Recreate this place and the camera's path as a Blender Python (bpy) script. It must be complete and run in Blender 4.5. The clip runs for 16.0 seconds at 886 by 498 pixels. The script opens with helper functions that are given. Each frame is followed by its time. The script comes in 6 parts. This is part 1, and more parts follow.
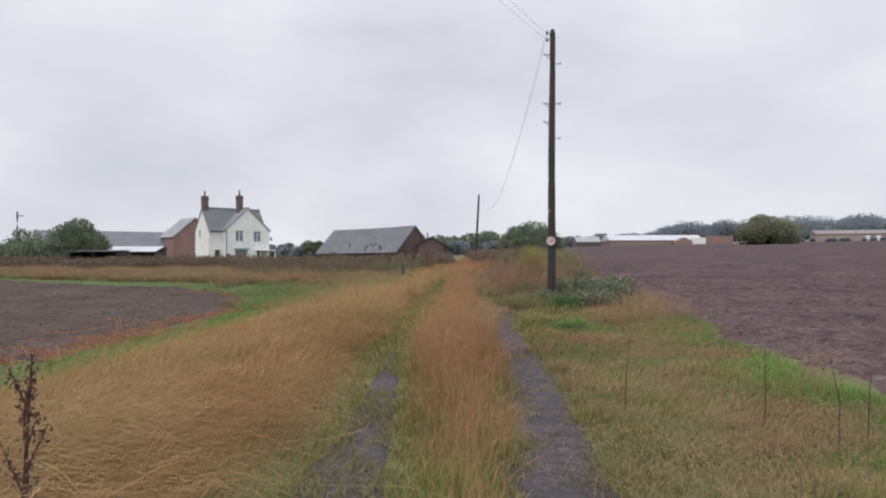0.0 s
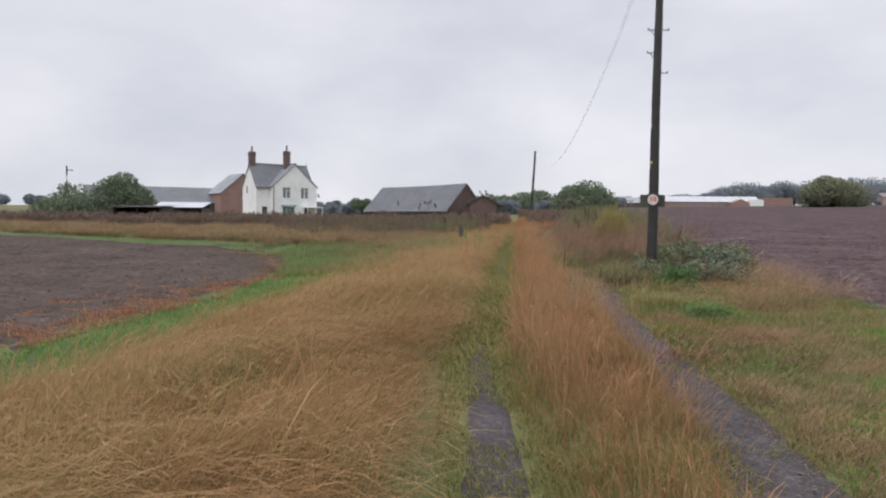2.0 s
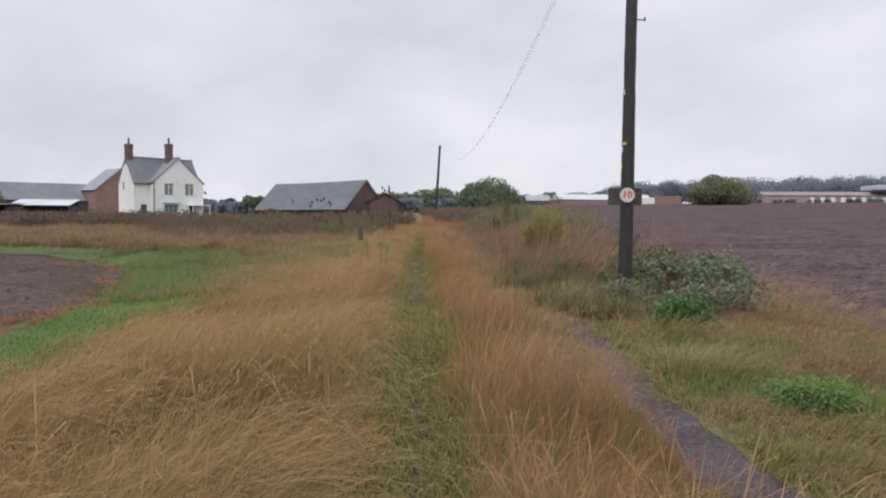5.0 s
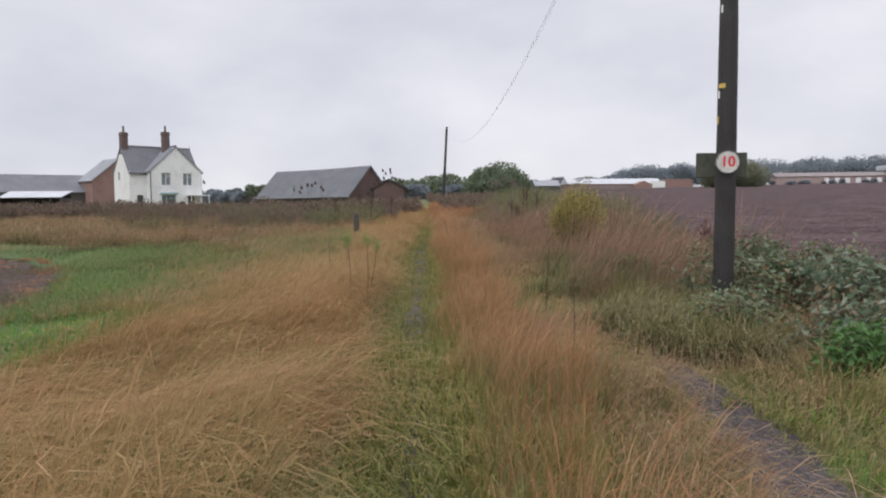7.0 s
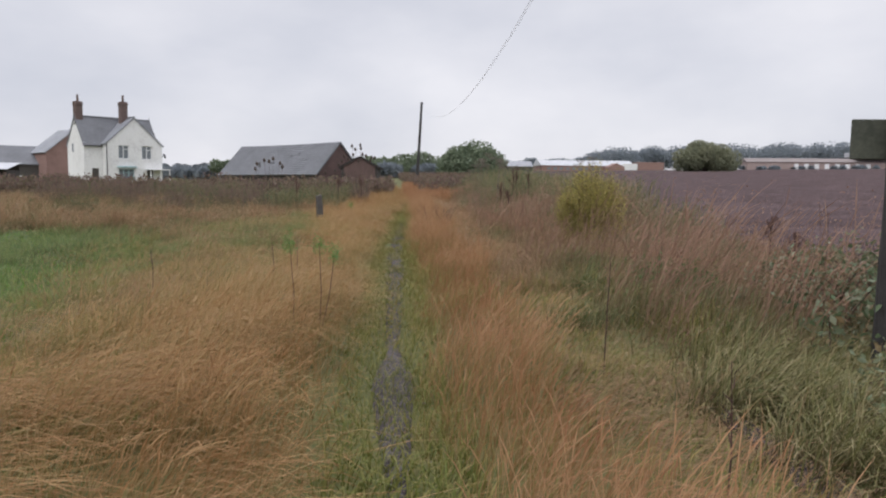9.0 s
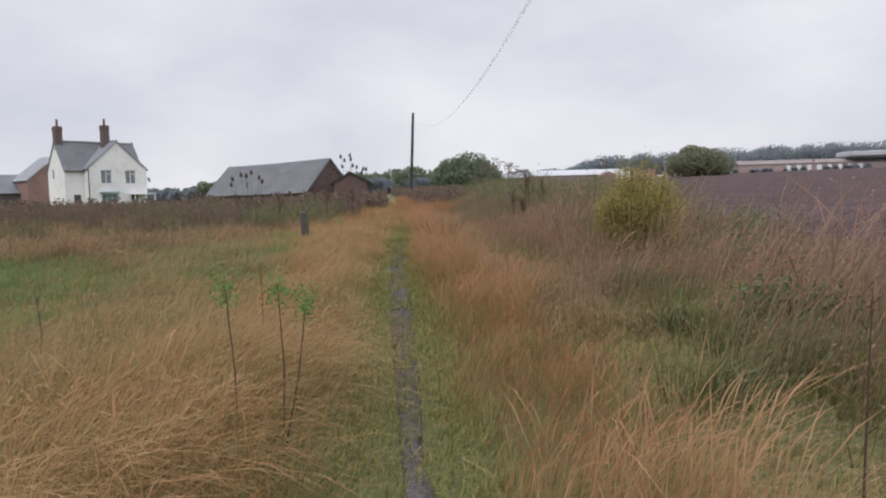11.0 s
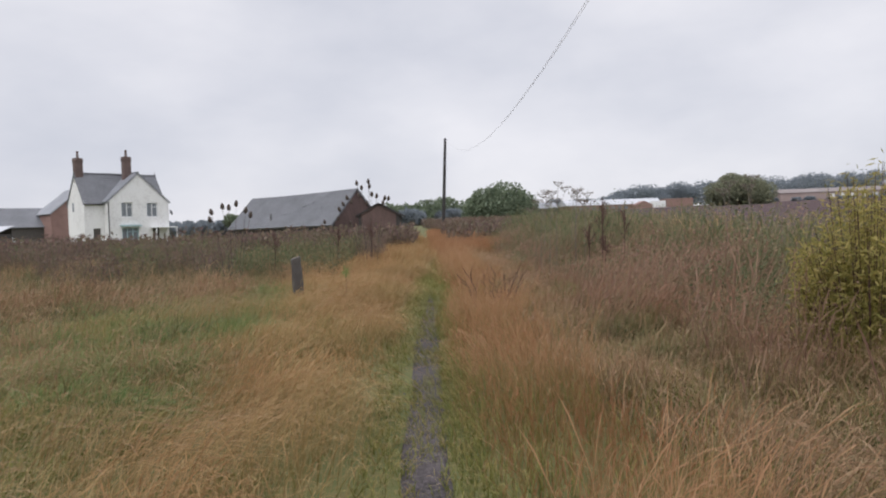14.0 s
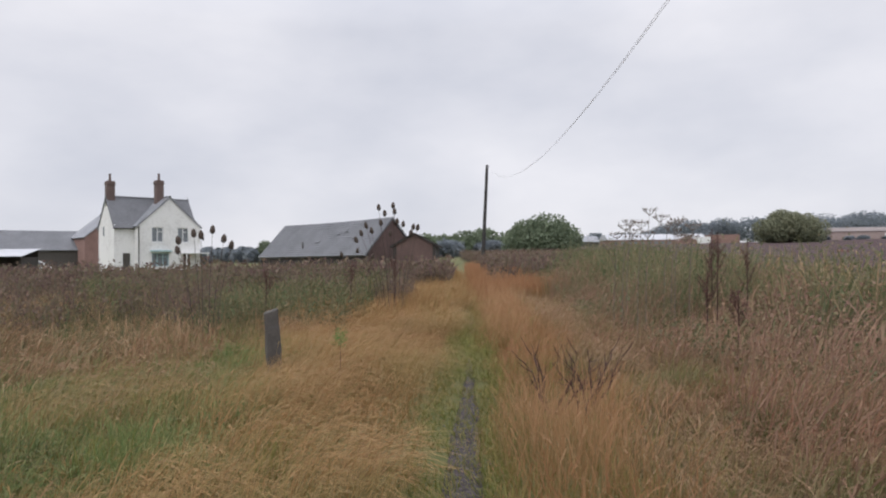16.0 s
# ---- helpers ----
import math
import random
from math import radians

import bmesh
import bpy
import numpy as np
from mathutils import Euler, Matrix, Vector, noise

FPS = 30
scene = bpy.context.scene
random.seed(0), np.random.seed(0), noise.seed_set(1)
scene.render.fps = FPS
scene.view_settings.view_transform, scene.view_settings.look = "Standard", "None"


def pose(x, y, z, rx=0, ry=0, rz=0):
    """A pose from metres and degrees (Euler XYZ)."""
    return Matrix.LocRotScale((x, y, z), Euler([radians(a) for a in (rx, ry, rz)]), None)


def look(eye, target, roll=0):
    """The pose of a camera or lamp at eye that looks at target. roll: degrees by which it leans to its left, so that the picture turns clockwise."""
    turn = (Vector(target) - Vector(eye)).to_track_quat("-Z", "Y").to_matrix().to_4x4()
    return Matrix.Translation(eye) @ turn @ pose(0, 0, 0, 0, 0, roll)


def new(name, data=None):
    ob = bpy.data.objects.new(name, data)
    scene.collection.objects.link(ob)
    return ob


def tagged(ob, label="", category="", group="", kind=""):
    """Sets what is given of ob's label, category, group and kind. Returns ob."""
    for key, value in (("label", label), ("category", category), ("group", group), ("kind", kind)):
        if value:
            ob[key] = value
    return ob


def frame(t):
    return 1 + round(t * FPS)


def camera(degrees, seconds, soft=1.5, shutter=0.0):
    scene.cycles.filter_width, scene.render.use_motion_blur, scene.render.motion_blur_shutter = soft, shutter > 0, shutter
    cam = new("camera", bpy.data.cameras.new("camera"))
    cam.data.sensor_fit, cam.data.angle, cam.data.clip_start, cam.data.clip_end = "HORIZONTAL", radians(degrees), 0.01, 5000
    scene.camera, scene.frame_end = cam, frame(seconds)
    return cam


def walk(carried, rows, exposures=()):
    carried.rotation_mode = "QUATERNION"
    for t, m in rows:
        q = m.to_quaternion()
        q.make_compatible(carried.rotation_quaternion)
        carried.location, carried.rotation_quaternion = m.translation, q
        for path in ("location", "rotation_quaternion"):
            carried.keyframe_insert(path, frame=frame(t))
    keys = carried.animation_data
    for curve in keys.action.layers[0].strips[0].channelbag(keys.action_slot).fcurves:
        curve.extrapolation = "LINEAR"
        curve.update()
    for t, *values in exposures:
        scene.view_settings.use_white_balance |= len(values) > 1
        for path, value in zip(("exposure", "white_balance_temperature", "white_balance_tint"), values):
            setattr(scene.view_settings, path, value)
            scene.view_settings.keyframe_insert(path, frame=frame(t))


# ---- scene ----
cam = camera(61.9, 16.0, soft=2.1)
PATH = [
    (0, (0.2, 1.12, 1.528), (0.192, 3.12, 1.56), -0.2),
    (0.5, (0.043, 2.127, 1.56), (-0.076, 4.123, 1.546), 0.6),
    (1, (-0.235, 2.991, 1.587), (-0.44, 4.98, 1.529), 1.1),
    (1.5, (-0.397, 3.867, 1.585), (-0.571, 5.858, 1.501), 0.8),
    (2, (-0.577, 4.736, 1.568), (-0.709, 6.73, 1.489), 0.5),
    (2.5, (-0.612, 5.658, 1.61), (-0.696, 7.656, 1.603), -0.5),
    (3, (-0.665, 6.595, 1.582), (-0.681, 8.595, 1.564), -0.7),
    (3.5, (-0.648, 7.499, 1.583), (-0.608, 9.498, 1.547), -0.4),
    (4, (-0.771, 8.429, 1.648), (-0.672, 10.425, 1.581), 0.0),
    (4.2, (-0.802, 8.748, 1.688), (-0.69, 10.744, 1.634), 0.5),
    (6.3, (-0.657, 12.982, 1.59), (-0.485, 14.97, 1.446), -0.4),
    (6.5, (-0.604, 13.354, 1.579), (-0.468, 15.345, 1.441), -0.3),
    (7, (-0.557, 14.426, 1.621), (-0.442, 16.419, 1.503), -0.5),
    (7.5, (-0.59, 15.308, 1.646), (-0.485, 17.303, 1.538), -0.8),
    (8, (-0.527, 16.279, 1.721), (-0.371, 18.268, 1.585), -0.5),
    (8.5, (-0.536, 17.21, 1.733), (-0.353, 19.196, 1.586), 0.3),
    (8.7, (-0.542, 17.532, 1.73), (-0.351, 19.515, 1.556), 0.6),
    (10.8, (-0.621, 20.682, 1.566), (-0.38, 22.661, 1.401), -1.3),
    (11, (-0.57, 20.982, 1.589), (-0.359, 22.966, 1.454), -1.6),
    (11.5, (-0.527, 21.829, 1.645), (-0.394, 23.824, 1.583), -2.4),
    (12, (-0.507, 22.777, 1.637), (-0.389, 24.773, 1.615), -2.5),
    (12.5, (-0.475, 23.692, 1.675), (-0.283, 25.682, 1.612), -1.6),
    (13, (-0.414, 24.624, 1.657), (-0.199, 26.61, 1.567), -0.9),
    (13.5, (-0.374, 25.48, 1.683), (-0.193, 27.469, 1.597), -1.3),
    (14, (-0.273, 26.445, 1.766), (-0.144, 28.441, 1.716), -1.9),
    (14.5, (-0.241, 27.34, 1.851), (-0.131, 29.337, 1.829), -2.6),
    (15, (-0.176, 28.477, 1.87), (-0.093, 30.475, 1.888), -2.1),
    (15.5, (-0.057, 29.556, 1.865), (0.029, 31.554, 1.834), -1.1),
    (16, (-0.086, 30.816, 1.934), (-0.058, 32.816, 1.97), -0.6),
]
walk(cam, [(t, look(eye, target, roll)) for t, eye, target, roll in PATH])

# ---- world and light ----
SKY_STRENGTH = 0.88
world = bpy.data.worlds.new("overcast_sky")
scene.world = world
world.use_nodes = True
wt = world.node_tree
wt.nodes.clear()
w_out = wt.nodes.new("ShaderNodeOutputWorld")
w_bg = wt.nodes.new("ShaderNodeBackground")
w_bg.inputs["Strength"].default_value = SKY_STRENGTH
w_sky = wt.nodes.new("ShaderNodeTexSky")
w_sky.sky_type = "NISHITA"
w_sky.sun_disc = False
w_sky.sun_elevation = radians(48)
w_sky.sun_rotation = radians(200)
w_dim = wt.nodes.new("ShaderNodeVectorMath")
w_dim.operation = "SCALE"
w_dim.inputs["Scale"].default_value = 0.1
wt.links.new(w_sky.outputs[0], w_dim.inputs[0])
w_co = wt.nodes.new("ShaderNodeTexCoord")
w_map = wt.nodes.new("ShaderNodeMapping")
w_map.inputs["Scale"].default_value = (1.0, 1.0, 2.1)
w_map.inputs["Location"].default_value = (0.35, 0.1, 0.0)
wt.links.new(w_co.outputs["Generated"], w_map.inputs[0])
w_n = wt.nodes.new("ShaderNodeTexNoise")
w_n.inputs["Scale"].default_value = 2.6
w_n.inputs["Detail"].default_value = 5.0
w_n.inputs["Roughness"].default_value = 0.5
wt.links.new(w_map.outputs[0], w_n.inputs["Vector"])
w_r = wt.nodes.new("ShaderNodeValToRGB")
w_r.color_ramp.elements[0].position = 0.33
w_r.color_ramp.elements[0].color = (0.735, 0.755, 0.85, 1)
w_r.color_ramp.elements[1].position = 0.66
w_r.color_ramp.elements[1].color = (0.985, 0.98, 1.045, 1)
wt.links.new(w_n.outputs["Fac"], w_r.inputs[0])
# an overcast sky is brighter towards the zenith
w_sep = wt.nodes.new("ShaderNodeSeparateXYZ")
wt.links.new(w_co.outputs["Generated"], w_sep.inputs[0])
w_mr = wt.nodes.new("ShaderNodeMapRange")
w_mr.inputs["From Min"].default_value = 0.3
w_mr.inputs["From Max"].default_value = 1.0
w_mr.inputs["To Min"].default_value = 1.0
w_mr.inputs["To Max"].default_value = 2.6
wt.links.new(w_sep.outputs["Z"], w_mr.inputs["Value"])
w_up = wt.nodes.new("ShaderNodeVectorMath")
w_up.operation = "SCALE"
wt.links.new(w_r.outputs[0], w_up.inputs[0])
wt.links.new(w_mr.outputs[0], w_up.inputs["Scale"])
w_mix = wt.nodes.new("ShaderNodeMix")
w_mix.data_type = "RGBA"
w_mix.inputs["Factor"].default_value = 0.94
wt.links.new(w_dim.outputs[0], w_mix.inputs["A"])
wt.links.new(w_up.outputs[0], w_mix.inputs["B"])
wt.links.new(w_mix.outputs["Result"], w_bg.inputs["Color"])
wt.links.new(w_bg.outputs[0], w_out.inputs[0])

sun_data = bpy.data.lights.new("sun", "SUN")
sun_data.energy = 1.0
sun_data.angle = radians(25)
sun_data.color = (1.0, 0.97, 0.93)
sun = new("sun", sun_data)
sun.matrix_world = look((0, 0, 60), (24, 34, 10))

# ---- lay of the land ----
rng = np.random.default_rng(7)
TABLE = rng.random((256, 256))


def sstep(a, b, x):
    t = np.clip((np.asarray(x, float) - a) / (b - a), 0, 1)
    return t * t * (3 - 2 * t)


def vnoise(x, y, scale, seed=0):
    """Smooth value noise in 0..1 over the plan."""
    x, y = np.asarray(x, float) / scale + seed * 17.3, np.asarray(y, float) / scale + seed * 7.7
    xi, yi = np.floor(x).astype(int), np.floor(y).astype(int)
    fx, fy = x - xi, y - yi
    fx, fy = fx * fx * (3 - 2 * fx), fy * fy * (3 - 2 * fy)
    a, b = TABLE[xi % 256, yi % 256], TABLE[(xi + 1) % 256, yi % 256]
    c, d = TABLE[xi % 256, (yi + 1) % 256], TABLE[(xi + 1) % 256, (yi + 1) % 256]
    return (a * (1 - fx) + b * fx) * (1 - fy) + (c * (1 - fx) + d * fx) * fy


def fbm(x, y, scale, seed=0, octaves=3):
    return sum(vnoise(x, y, scale / 2 ** i, seed + i) / 2 ** i for i in range(octaves)) / sum(1 / 2 ** i for i in range(octaves))


def land(x, y):
    """Height of the ground: level at first, then a long gentle rise; the field to the west lies lower."""
    x, y = np.asarray(x, float), np.asarray(y, float)
    v = 0.0205 * np.maximum(0, np.minimum(y, 450) - 13) + 0.012 * np.maximum(0, y - 450)
    v = v + 0.017 * np.maximum(0, np.minimum(x, 340) - 40)
    v = v - 0.4 * sstep(-3, -6.5, x) * (1 - sstep(28, 50, y))
    v = v - 0.9 * sstep(70, 92, y) * sstep(2, -10, x) * (1 - sstep(200, 260, y))
    return v


def track_west(y):
    return np.interp(y, [0, 9, 13, 20, 25, 29, 34, 40, 47, 60, 90], [-0.55, -0.5, -0.72, -0.45, -0.35, -0.2, 0.0, 0.35, 0.75, 1.2, 2.5])


def track_east(y):
    return np.interp(y, [0, 6, 9, 13, 17, 19.5, 25, 40, 60], [0.9, 0.97, 1.2, 1.38, 1.42, 1.8, 1.9, 2.3, 3.0])


def field_east_edge(y):
    return np.interp(y, [-20, 9, 11, 16, 24, 34, 44, 60, 76, 120, 400], [5.2, 4.7, 4.7, 5.4, 6.0, 6.2, 7.2, 9, 12, 19, 62])


def verge_west_edge(y):
    return np.interp(y, [-10, 8, 15, 19.6, 23, 28, 32, 37.5, 40, 46], [-6.6, -6.4, -5.6, -4.9, -4.3, -4.4, -5.2, -6.4, -6.0, -4.2])


def bank_foot(y):
    """Where the dry grass of the bank gives way to softer, greener growth."""
    return np.interp(y, [-10, 8, 15, 22, 25, 27, 31, 34, 37, 41, 46], [-6.6, -6.4, -5.7, -4.4, -3.1, -2.3, -2.0, -2.3, -2.2, -2.7, -3.2])


def field_west_edge(y):
    return np.interp(y, [-20, 14, 17, 21, 26, 30, 33, 35.5, 37.6, 39, 42.4, 52], [-8.6, -7.6, -7.3, -6.9, -7.0, -7.8, -8.9, -10.5, -12.9, -16.8, -24.8, -50])


def green_far_edge(y):
    """Outer edge of the mown green strip round the field's corner."""
    return np.interp(y, [35, 37.5, 39.5, 41.7, 44.2, 55], [-3.2, -6.3, -10.5, -18.7, -25.2, -54])


# ---- materials ----
def material(name):
    m = bpy.data.materials.new(name)
    m.use_nodes = True
    return m, m.node_tree, m.node_tree.nodes["Principled BSDF"]


def add(tree, kind, **inputs):
    n = tree.nodes.new(kind)
    for key, value in inputs.items():
        n.inputs[key.replace("_", " ")].default_value = value
    return n


def ramp(tree, fac, stops):
    r = tree.nodes.new("ShaderNodeValToRGB")
    e = r.color_ramp.elements
    while len(e) < len(stops):
        e.new(0.5)
    for el, (p, c) in zip(e, stops):
        el.position, el.color = p, (*c, 1)
    tree.links.new(fac, r.inputs[0])
    return r.outputs[0]


def rough_surface(name, dark, light, scale, rough=0.85, bump=0.4, fine=8.0, dist=0.02, metal=0.0, extra=None, random_tone=0.0):
    """A two-scale noise material: broad blotches, fine grain and bump."""
    m, t, b = material(name)
    co = t.nodes.new("ShaderNodeTexCoord")
    n1 = add(t, "ShaderNodeTexNoise", Scale=scale, Detail=4.0, Roughness=0.6)
    n2 = add(t, "ShaderNodeTexNoise", Scale=scale * fine, Detail=5.0, Roughness=0.65)
    for n in (n1, n2):
        t.links.new(co.outputs["Object"], n.inputs["Vector"])
    mx = add(t, "ShaderNodeMath")
    mx.operation = "MULTIPLY_ADD"
    mx.inputs[1].default_value = 0.5
    hf = add(t, "ShaderNodeMath")
    hf.operation = "MULTIPLY"
    hf.inputs[1].default_value = 0.5
    t.links.new(n2.outputs["Fac"], hf.inputs[0])
    t.links.new(n1.outputs["Fac"], mx.inputs[0])
    t.links.new(hf.outputs[0], mx.inputs[2])
    stops = [(0.3, dark), (0.68, light)] if extra is None else [(0.3, dark), (0.5, extra), (0.68, light)]
    col = ramp(t, mx.outputs[0], stops)
    if random_tone:
        oi = t.nodes.new("ShaderNodeObjectInfo")
        mr = add(t, "ShaderNodeMapRange")
        mr.inputs["To Min"].default_value, mr.inputs["To Max"].default_value = 1 - random_tone, 1 + random_tone
        t.links.new(oi.outputs["Random"], mr.inputs["Value"])
        hs = add(t, "ShaderNodeHueSaturation")
        t.links.new(mr.outputs[0], hs.inputs["Value"])
        t.links.new(col, hs.inputs["Color"])
        col = hs.outputs[0]
    t.links.new(col, b.inputs["Base Color"])
    b.inputs["Roughness"].default_value = rough
    b.inputs["Metallic"].default_value = metal
    bp = add(t, "ShaderNodeBump", Strength=bump, Distance=dist)
    t.links.new(n2.outputs["Fac"], bp.inputs["Height"])
    t.links.new(bp.outputs[0], b.inputs["Normal"])
    return m


def blade_surface(name, low, tones, rough=0.6, through_light=0.3, split=(0.1, 0.6)):
    """Grass and leaves: tone by the blade (u), lower part of another colour (v)."""
    m, t, b = material(name)
    uv = t.nodes.new("ShaderNodeUVMap")
    sep = t.nodes.new("ShaderNodeSeparateXYZ")
    t.links.new(uv.outputs[0], sep.inputs[0])
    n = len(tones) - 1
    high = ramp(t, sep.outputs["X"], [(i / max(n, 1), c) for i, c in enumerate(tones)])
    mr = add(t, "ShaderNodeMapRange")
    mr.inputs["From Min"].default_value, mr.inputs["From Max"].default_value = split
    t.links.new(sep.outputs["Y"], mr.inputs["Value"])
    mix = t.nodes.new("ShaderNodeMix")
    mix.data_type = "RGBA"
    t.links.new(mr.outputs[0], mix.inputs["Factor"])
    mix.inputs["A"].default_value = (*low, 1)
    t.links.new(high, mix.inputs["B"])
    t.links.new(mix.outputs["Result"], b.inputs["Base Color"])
    b.inputs["Roughness"].default_value = rough
    b.inputs["Specular IOR Level"].default_value = 0.25
    tr = t.nodes.new("ShaderNodeBsdfTranslucent")
    t.links.new(mix.outputs["Result"], tr.inputs["Color"])
    ms = t.nodes.new("ShaderNodeMixShader")
    ms.inputs[0].default_value = through_light
    t.links.new(b.outputs[0], ms.inputs[1])
    t.links.new(tr.outputs[0], ms.inputs[2])
    t.links.new(ms.outputs[0], t.nodes["Material Output"].inputs["Surface"])
    return m


def crumbly_surface(name, stops, cell, broad, rough, bump, dist, pale=None):
    """Crumbled earth or gravel: cells of two sizes, each with its own tone, over broad blotches."""
    m, t, b = material(name)
    co = t.nodes.new("ShaderNodeTexCoord")
    wob = add(t, "ShaderNodeTexNoise", Scale=cell * 0.7, Detail=3.0)
    t.links.new(co.outputs["Object"], wob.inputs["Vector"])
    mixv = t.nodes.new("ShaderNodeVectorMath")
    mixv.operation = "MULTIPLY_ADD"
    mixv.inputs[1].default_value = (0.7 / cell,) * 3
    t.links.new(wob.outputs["Color"], mixv.inputs[0])
    t.links.new(co.outputs["Object"], mixv.inputs[2])
    v1 = add(t, "ShaderNodeTexVoronoi", Scale=cell)
    v2 = add(t, "ShaderNodeTexVoronoi", Scale=cell * 2.7)
    n = add(t, "ShaderNodeTexNoise", Scale=broad, Detail=6.0, Roughness=0.7)
    for q in (v1, v2):
        t.links.new(mixv.outputs[0], q.inputs["Vector"])
    t.links.new(co.outputs["Object"], n.inputs["Vector"])
    sep = t.nodes.new("ShaderNodeSeparateColor")
    t.links.new(v1.outputs["Color"], sep.inputs[0])
    sep2 = t.nodes.new("ShaderNodeSeparateColor")
    t.links.new(v2.outputs["Color"], sep2.inputs[0])
    def mad(a, k, c=None):
        q = t.nodes.new("ShaderNodeMath")
        q.operation = "MULTIPLY_ADD"
        t.links.new(a, q.inputs[0])
        q.inputs[1].default_value = k
        if c is None:
            q.inputs[2].default_value = 0.0
        else:
            t.links.new(c, q.inputs[2])
        return q.outputs[0]
    tone = mad(sep.outputs[0], 0.24, mad(sep2.outputs[1], 0.2, mad(n.outputs["Fac"], 0.56)))
    t.links.new(ramp(t, tone, stops), b.inputs["Base Color"])
    b.inputs["Roughness"].default_value = rough
    b.inputs["Specular IOR Level"].default_value = 0.12
    high = mad(v1.outputs["Distance"], -0.7, mad(v2.outputs["Distance"], -0.3, mad(n.outputs["Fac"], 0.5)))
    bp = add(t, "ShaderNodeBump", Strength=bump, Distance=dist)
    t.links.new(high, bp.inputs["Height"])
    t.links.new(bp.outputs[0], b.inputs["Normal"])
    return m


M_GROUND = rough_surface("grassland_soil", (0.07, 0.06, 0.022), (0.17, 0.125, 0.05), 0.35, 0.95, 0.5, 40.0, 0.03, extra=(0.09, 0.10, 0.028))
M_GREENBASE = rough_surface("green_sward", (0.05, 0.085, 0.02), (0.10, 0.17, 0.035), 0.7, 0.95, 0.8, 40.0, 0.04, extra=(0.06, 0.085, 0.02))
M_PLOUGH = crumbly_surface("ploughed_earth", [(0.32, (0.032, 0.020, 0.021)), (0.5, (0.077, 0.051, 0.052)), (0.64, (0.108, 0.074, 0.074)), (0.76, (0.19, 0.15, 0.15))], 7.0, 0.3, 0.95, 0.8, 0.08)
M_TILTH = crumbly_surface("harrowed_earth", [(0.32, (0.036, 0.026, 0.021)), (0.5, (0.068, 0.050, 0.042)), (0.64, (0.092, 0.069, 0.058)), (0.76, (0.14, 0.112, 0.098))], 9.0, 0.25, 0.95, 0.6, 0.05)
M_CLOD = rough_surface("earth_clod", (0.05, 0.036, 0.037), (0.12, 0.088, 0.088), 1.5, 0.9, 0.5, 6.0, 0.05)
M_GRAVEL = crumbly_surface("wet_gravel", [(0.3, (0.036, 0.031, 0.031)), (0.5, (0.076, 0.066, 0.067)), (0.65, (0.115, 0.10, 0.102)), (0.8, (0.20, 0.18, 0.175))], 38.0, 1.3, 0.85, 1.0, 0.02)
M_STONE = rough_surface("loose_stone", (0.06, 0.053, 0.053), (0.16, 0.145, 0.14), 9.0, 0.7, 0.3, 5.0, 0.005)
M_POLE = rough_surface("tarred_pole_wood", (0.012, 0.011, 0.011), (0.04, 0.036, 0.034), 3.0, 0.65, 0.5, 12.0, 0.006)
M_GREYWOOD = rough_surface("weathered_wood", (0.04, 0.036, 0.033), (0.115, 0.105, 0.095), 6.0, 0.9, 0.6, 10.0, 0.006)
M_DARKWOOD = rough_surface("dark_boarding", (0.022, 0.019, 0.018), (0.06, 0.052, 0.05), 1.5, 0.85, 0.4, 9.0, 0.01)
M_IRON = rough_surface("galvanised_iron", (0.05, 0.05, 0.055), (0.16, 0.16, 0.17), 12.0, 0.5, 0.2, 6.0, 0.002, metal=0.8)
# wire coloured pale to imitate its fading into haze and bright sky
M_HAZYWIRE = rough_surface("haze_paled_wire", (0.60, 0.60, 0.63), (0.72, 0.72, 0.75), 8.0, 0.6, 0.1, 4.0, 0.001)
M_RENDER = rough_surface("whitewashed_render", (0.56, 0.55, 0.54), (0.80, 0.80, 0.79), 0.42, 0.85, 0.25, 9.0, 0.01, extra=(0.76, 0.76, 0.75))
# slate base raised so that distance haze is carried by the colour
M_HAZYSLATE = rough_surface("hazed_slate", (0.11, 0.115, 0.127), (0.20, 0.205, 0.222), 0.5, 0.6, 0.4, 10.0, 0.02)
M_LIGHTSLATE = rough_surface("pale_roof_slate", (0.20, 0.21, 0.23), (0.36, 0.37, 0.40), 0.6, 0.5, 0.4, 10.0, 0.02)
# red brick paled and dulled, the haze before it put into its tones
M_HAZYBRICK = rough_surface("hazed_red_brick", (0.19, 0.115, 0.10), (0.31, 0.195, 0.17), 0.9, 0.9, 0.4, 12.0, 0.01)
M_DARKBRICK = rough_surface("grimy_brick", (0.075, 0.05, 0.047), (0.15, 0.095, 0.085), 0.9, 0.9, 0.4, 12.0, 0.01)
M_CHIMNEY = rough_surface("sooty_brick", (0.085, 0.062, 0.058), (0.17, 0.118, 0.105), 1.2, 0.9, 0.4, 10.0, 0.01)
M_WHITEPAINT = rough_surface("white_paint", (0.62, 0.63, 0.64), (0.82, 0.82, 0.82), 2.0, 0.5, 0.1, 8.0, 0.004)
M_TEAL = rough_surface("pale_teal_paint", (0.30, 0.44, 0.47), (0.45, 0.58, 0.60), 2.0, 0.55, 0.1, 8.0, 0.004)
M_SHEETROOF = rough_surface("pale_roof_sheeting", (0.34, 0.35, 0.37), (0.54, 0.55, 0.58), 0.4, 0.5, 0.2, 8.0, 0.01)
M_RED = rough_surface("red_paint", (0.55, 0.02, 0.03), (0.72, 0.05, 0.06), 6.0, 0.5, 0.05, 4.0, 0.001)
